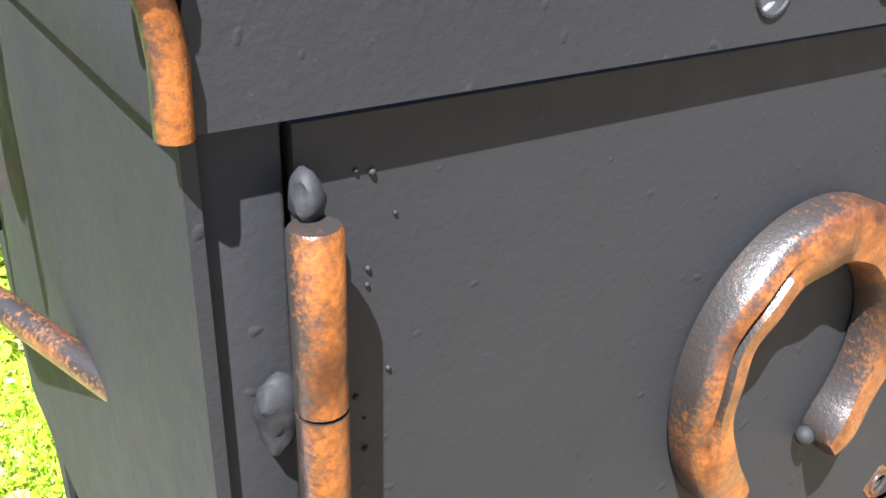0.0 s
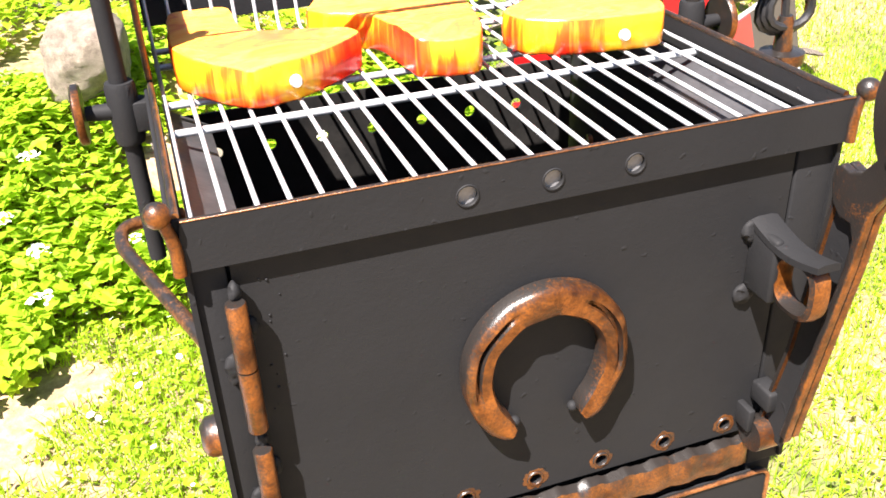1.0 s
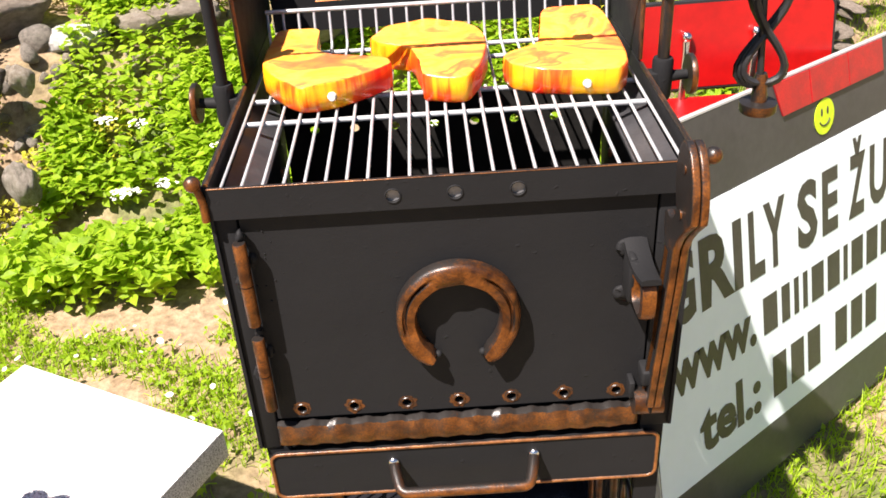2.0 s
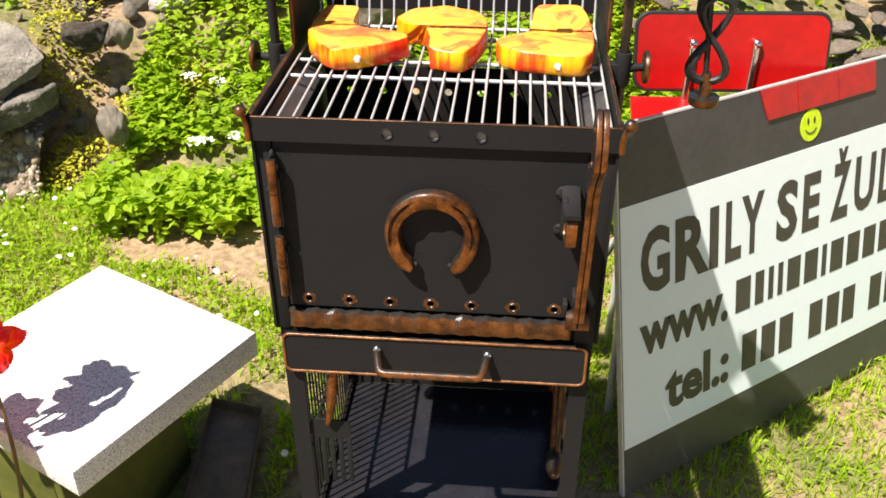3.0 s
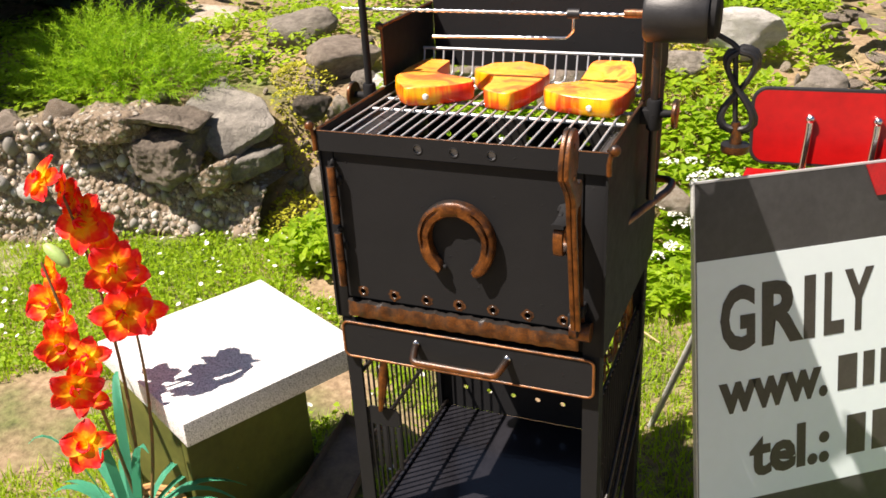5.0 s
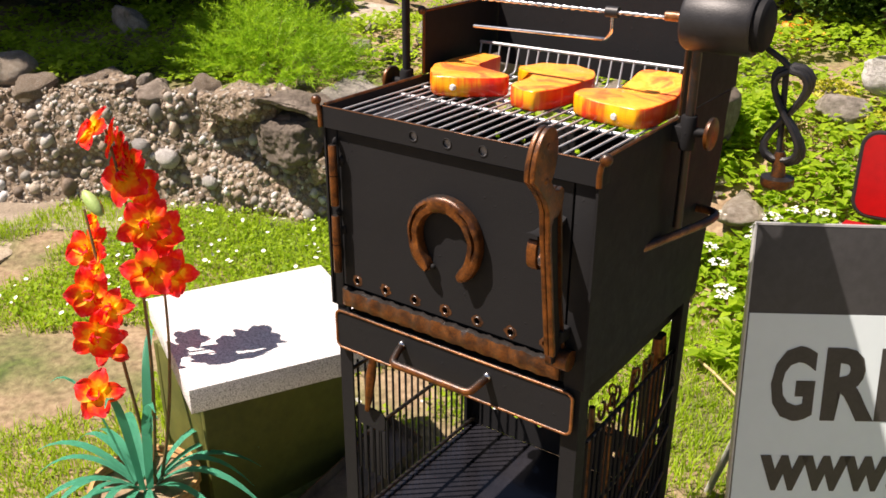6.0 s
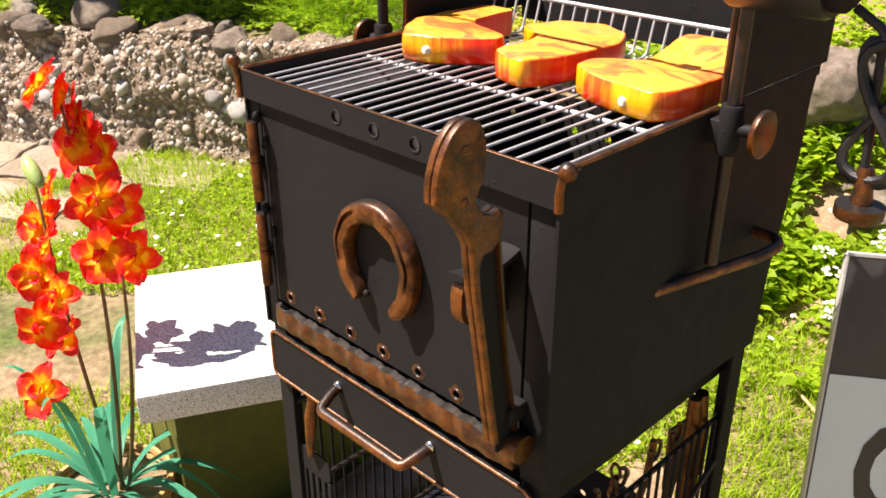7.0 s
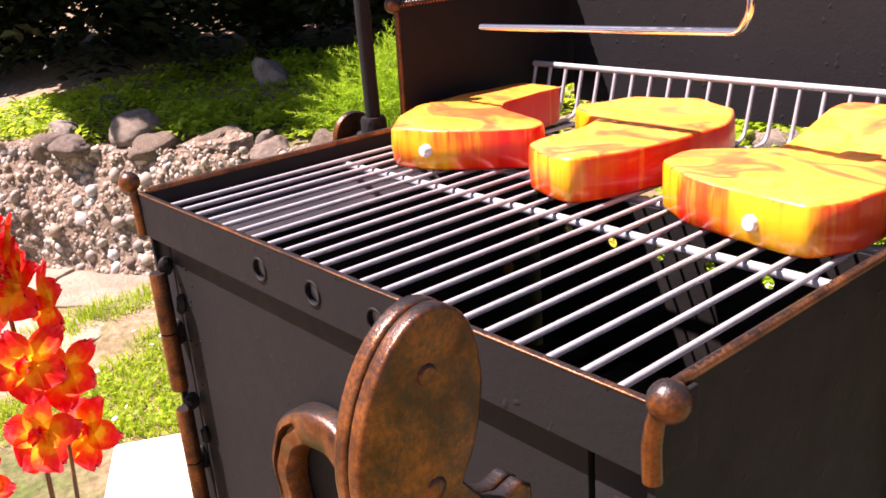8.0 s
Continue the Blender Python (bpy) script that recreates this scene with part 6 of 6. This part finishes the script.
leaves = herbs(8500, -1.05, -0.15, 0.020, 0.046, 0.15, -0.25, 0.75, -0.12) + herbs(1700, -1.04, -0.45, 0.020, 0.040, 0.17, 0.12, 0.55, -0.45) + herbs(6500, -0.3, 0.85, 0.022, 0.046, 0.12, -0.20, 0.55, -0.3) + herbs(6000, -3.4, -0.9, 0.018, 0.04, 0.09, 0.15, 1.7, -0.05) + herbs(7000, -3.5, -2.0, 0.016, 0.036, 0.06, 0.30, 1.5, -0.5) + herbs(9000, -0.6, 2.2, 0.018, 0.045, 0.14, 0.5, 2.3, -0.2)
scatter("weeds", leaves, LEAF, LEAF_F, HERB, "lush bright green leafy weeds on the bank", "weeds", rg, 0.15)
sed = []
for cx, cy, r in ((-1.19, 1.40, 0.10), (-1.05, 1.52, 0.09), (-1.25, 1.62, 0.10), (0.11, 2.12, 0.12), (0.32, 1.85, 0.14), (0.50, 1.95, 0.10), (-0.92, 1.62, 0.09), (-1.32, 1.80, 0.12), (-0.1, 2.3, 0.1)):
    for _ in range(420):
        a, q = rg.uniform(0, 6.3), r * math.sqrt(rg.random())
        x, y = cx + q * math.cos(a), cy + q * math.sin(a)
        sed.append((float(x), float(y), height(x, y) + 0.05 * (1 - (q / r) ** 2) + 0.01 * float(rg.random()) + 0.02, float(rg.uniform(0.010, 0.02))))
scatter("sedum", sed, LEAF, LEAF_F, SEDUM, "yellow-green stonecrop cushions between the rocks", "stonecrop", rg, 0.5)
dry = herbs(5000, -1.4, 0.6, 0.03, 0.08, 0.03, 0.05, 0.9, 0.05)
scatter("dry_grass", dry, BLADE, BLADE_F, TWIG, "dry straw-coloured grass on the bank", "dry grass", rg, 0.7)


def blossoms(name, spots, label):
    base = [(0, 0, 0)] + [(math.cos(a), math.sin(a), 0.25) for a in (i * math.pi / 3 for i in range(6))]
    faces = [(0, 1 + i, 1 + (i + 1) % 6) for i in range(6)]
    return scatter(name, spots, base, faces, BLOSSOM, label, "flowers", rg, 0.1)


fl = [(x, y, z + 0.05, float(rg.uniform(0.004, 0.009))) for x, y, z, s in lawn(190, -2.0, -0.1, 0.3, 1.35, 0.02, 0.03)]
umb = []
for x, y, z, _ in herbs(38, -0.25, 0.45, 0.02, 0.04, 0.05, -0.18, 0.25, -0.3) + herbs(10, -0.9, -0.25, 0.02, 0.04, 0.05, -0.25, 0.3, -0.3):
    for _ in range(26):
        a, q = rg.uniform(0, 6.3), 0.026 * math.sqrt(rg.random())
        umb.append((x + q * math.cos(a), y + q * math.sin(a), z + 0.17 - 10 * q * q + 0.004 * float(rg.random()), float(rg.uniform(0.003, 0.006))))
blossoms("daisies", fl, "small white daisies scattered in the lawn")
blossoms("umbel_flowers", umb, "white lacy umbels above the weeds")


def foliage_mass(name, centres, count, size, mat, label, category, shape, faces, lean=0.3, kind="stuff"):
    spots = []
    per = count // len(centres)
    for cx, cy, cz, rx, ry, rz in centres:
        for _ in range(per):
            d = rg.normal(size=3)
            d /= np.linalg.norm(d)
            if d[2] < -0.6:
                d[2] *= -1
            lump = 1 + 0.32 * noise.noise(Vector(d) * 2.6 + Vector((cx, cy, cz)))
            k = (0.55 + 0.45 * rg.random() ** 0.5) * lump
            spots.append((cx + d[0] * rx * k, cy + d[1] * ry * k, cz + d[2] * rz * k, float(rg.uniform(*size))))
    return scatter(name, spots, shape, faces, mat, label, category, rg, lean)


# feathery bush on the bank: stem and crown
bush = thing("feathery_bush", (-2.0, 1.62, 0.42), "bright green bush with feathery thread-like leaves on the bank", "bush")
rb = np.random.default_rng(17)
bases, dirs, lens = [], [], []
for _ in range(640):
    a = rb.uniform(0, 2 * np.pi)
    q = math.sqrt(rb.random())
    foot = np.array((-2.0 + 0.36 * q * math.cos(a), 1.62 + 0.24 * q * math.sin(a), 0.43 + 0.24 * rb.random() * (1 - q * q)))
    axis = np.array((0.75 * q * math.cos(a), 0.75 * q * math.sin(a), 0.75)) + rb.normal(0, 0.28, 3)
    axis /= np.linalg.norm(axis)
    span = rb.uniform(0.12, 0.21)
    for i in range(46):
        f = (i + rb.random()) / 46
        d = rb.normal(0, 1, 3)
        d -= axis * d.dot(axis)
        d = d / np.linalg.norm(d) * 0.8 + axis * (0.55 + 0.5 * f)
        bases.append(foot + axis * span * f + np.array((0, 0, -0.05 * f * f)))
        dirs.append(d / np.linalg.norm(d))
        lens.append(rb.uniform(0.026, 0.050) * (1.1 - 0.55 * f))
bases, dirs, lens = np.array(bases), np.array(dirs), np.array(lens)
across = np.cross(dirs, rb.normal(0, 1, dirs.shape))
across /= np.linalg.norm(across, axis=1)[:, None]
tips = bases + dirs * lens[:, None] + np.array((0, 0, -0.006))
verts = np.stack([bases - across * 0.0014, bases + across * 0.0014, tips], 1).reshape(-1, 3).tolist()
crown = from_arrays("crown", verts, [(3 * i, 3 * i + 1, 3 * i + 2) for i in range(len(bases))], FERN)
crown.parent = bush
crown.matrix_parent_inverse = bush.matrix_basis.inverted()
for i in range(7):
    bm = bmesh.new()
    a = i * 0.9
    tube(bm, bez((-2.0, 1.62, 0.40), (-2.0 + 0.05 * math.cos(a), 1.62 + 0.05 * math.sin(a), 0.52), (-2.0 + 0.17 * math.cos(a), 1.62 + 0.13 * math.sin(a), 0.62), 6), [0.006 - 0.0007 * k for k in range(7)], 6)
    part("stem", bm, STEM, bush)

# clipped shrub at the back of the bank, with orange flowers beside it
shrub = thing("garden_shrub", (-0.10, 3.05, 0.55), "dense dark green rounded shrub at the back of the bank", "shrub")
crown = foliage_mass("crown", [(-0.14, 3.08, 0.80, 0.28, 0.22, 0.26), (-0.26, 3.12, 0.72, 0.20, 0.18, 0.20), (0.06, 3.12, 0.74, 0.20, 0.18, 0.22)], 15000, (0.015, 0.035), SHRUB, "", "shrub", LEAF, LEAF_F, 0.4)
for key in ("label", "category", "kind"):
    if key in crown:
        del crown[key]
crown.parent = shrub
crown.matrix_parent_inverse = shrub.matrix_basis.inverted()
bm = bmesh.new()
tube(bm, [(-0.10, 3.05, 0.48), (-0.10, 3.05, 0.62), (-0.09, 3.06, 0.74)], [0.022, 0.018, 0.008], 8)
part("trunk", bm, STEM, shrub)
orange = [(float(rg.normal(-0.40, 0.05)), float(rg.normal(2.95, 0.05)), 0.0, float(rg.uniform(0.008, 0.014))) for _ in range(110)]
orange = [(x, y, height(x, y) + 0.03 + 0.04 * float(rg.random()), s) for x, y, z, s in orange]
petals6 = [(0, 0, 0)] + [(math.cos(q), math.sin(q), 0.25) for q in (i * math.pi / 3 for i in range(6))]
scatter("orange_flowers", orange, petals6, [(0, 1 + i, 1 + (i + 1) % 6) for i in range(6)], ORANGE, "low orange flowers on the garden bank", "flowers", rg, 0.1)

# dark hedge behind the garden, its shade put into the leaf colour
# clusters near z = 2 are unseen boughs, added only to shade the bank
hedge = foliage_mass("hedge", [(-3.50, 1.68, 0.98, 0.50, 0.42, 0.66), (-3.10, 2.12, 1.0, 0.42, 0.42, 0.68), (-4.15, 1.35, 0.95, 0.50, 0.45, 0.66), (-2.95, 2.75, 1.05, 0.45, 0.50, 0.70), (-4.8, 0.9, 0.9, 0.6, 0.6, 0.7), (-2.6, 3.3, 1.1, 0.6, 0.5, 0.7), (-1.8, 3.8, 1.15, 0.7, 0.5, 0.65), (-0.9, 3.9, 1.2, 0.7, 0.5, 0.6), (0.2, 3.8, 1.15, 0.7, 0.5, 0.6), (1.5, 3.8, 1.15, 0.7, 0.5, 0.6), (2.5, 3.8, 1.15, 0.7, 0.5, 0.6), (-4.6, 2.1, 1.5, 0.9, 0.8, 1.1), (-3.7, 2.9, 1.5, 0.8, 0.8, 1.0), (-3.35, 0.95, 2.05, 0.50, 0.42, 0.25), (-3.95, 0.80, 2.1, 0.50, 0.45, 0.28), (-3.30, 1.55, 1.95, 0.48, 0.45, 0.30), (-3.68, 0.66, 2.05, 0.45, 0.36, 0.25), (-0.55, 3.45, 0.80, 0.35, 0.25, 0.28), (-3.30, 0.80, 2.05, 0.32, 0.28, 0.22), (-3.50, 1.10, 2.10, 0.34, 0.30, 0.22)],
                     130000, (0.04, 0.10), HEDGE, "dense conifer hedge, its shade coloured into the leaves, with unseen boughs added to shade the bank", "hedge", LEAF, LEAF_F)

# twig on the lawn and a round lamp on a stick
bm = bmesh.new()
tube(bm, [(-0.085, 1.16, 0.05), (0.02, 1.08, 0.055), (0.12, 1.00, 0.05)], [0.003, 0.0035, 0.002], 6)
tagged(part("twig", bm, TWIG), "dry straw-coloured twig lying in the grass", "twig")
lamp = thing("garden_lamp", (-0.04, 3.0, 0.5), "small white round lamp on a thin stick on the bank", "garden lamp")
bm = bmesh.new()
ball(bm, (-0.04, 3.0, 0.60), 0.026, 14, 10, (1, 1, 0.8))
part("globe", bm, PIN, lamp)
bm = bmesh.new()
tube(bm, [(-0.04, 3.0, 0.40), (-0.04, 3.0, 0.60)], 0.004, 6)
part("stick", bm, STEM, lamp)
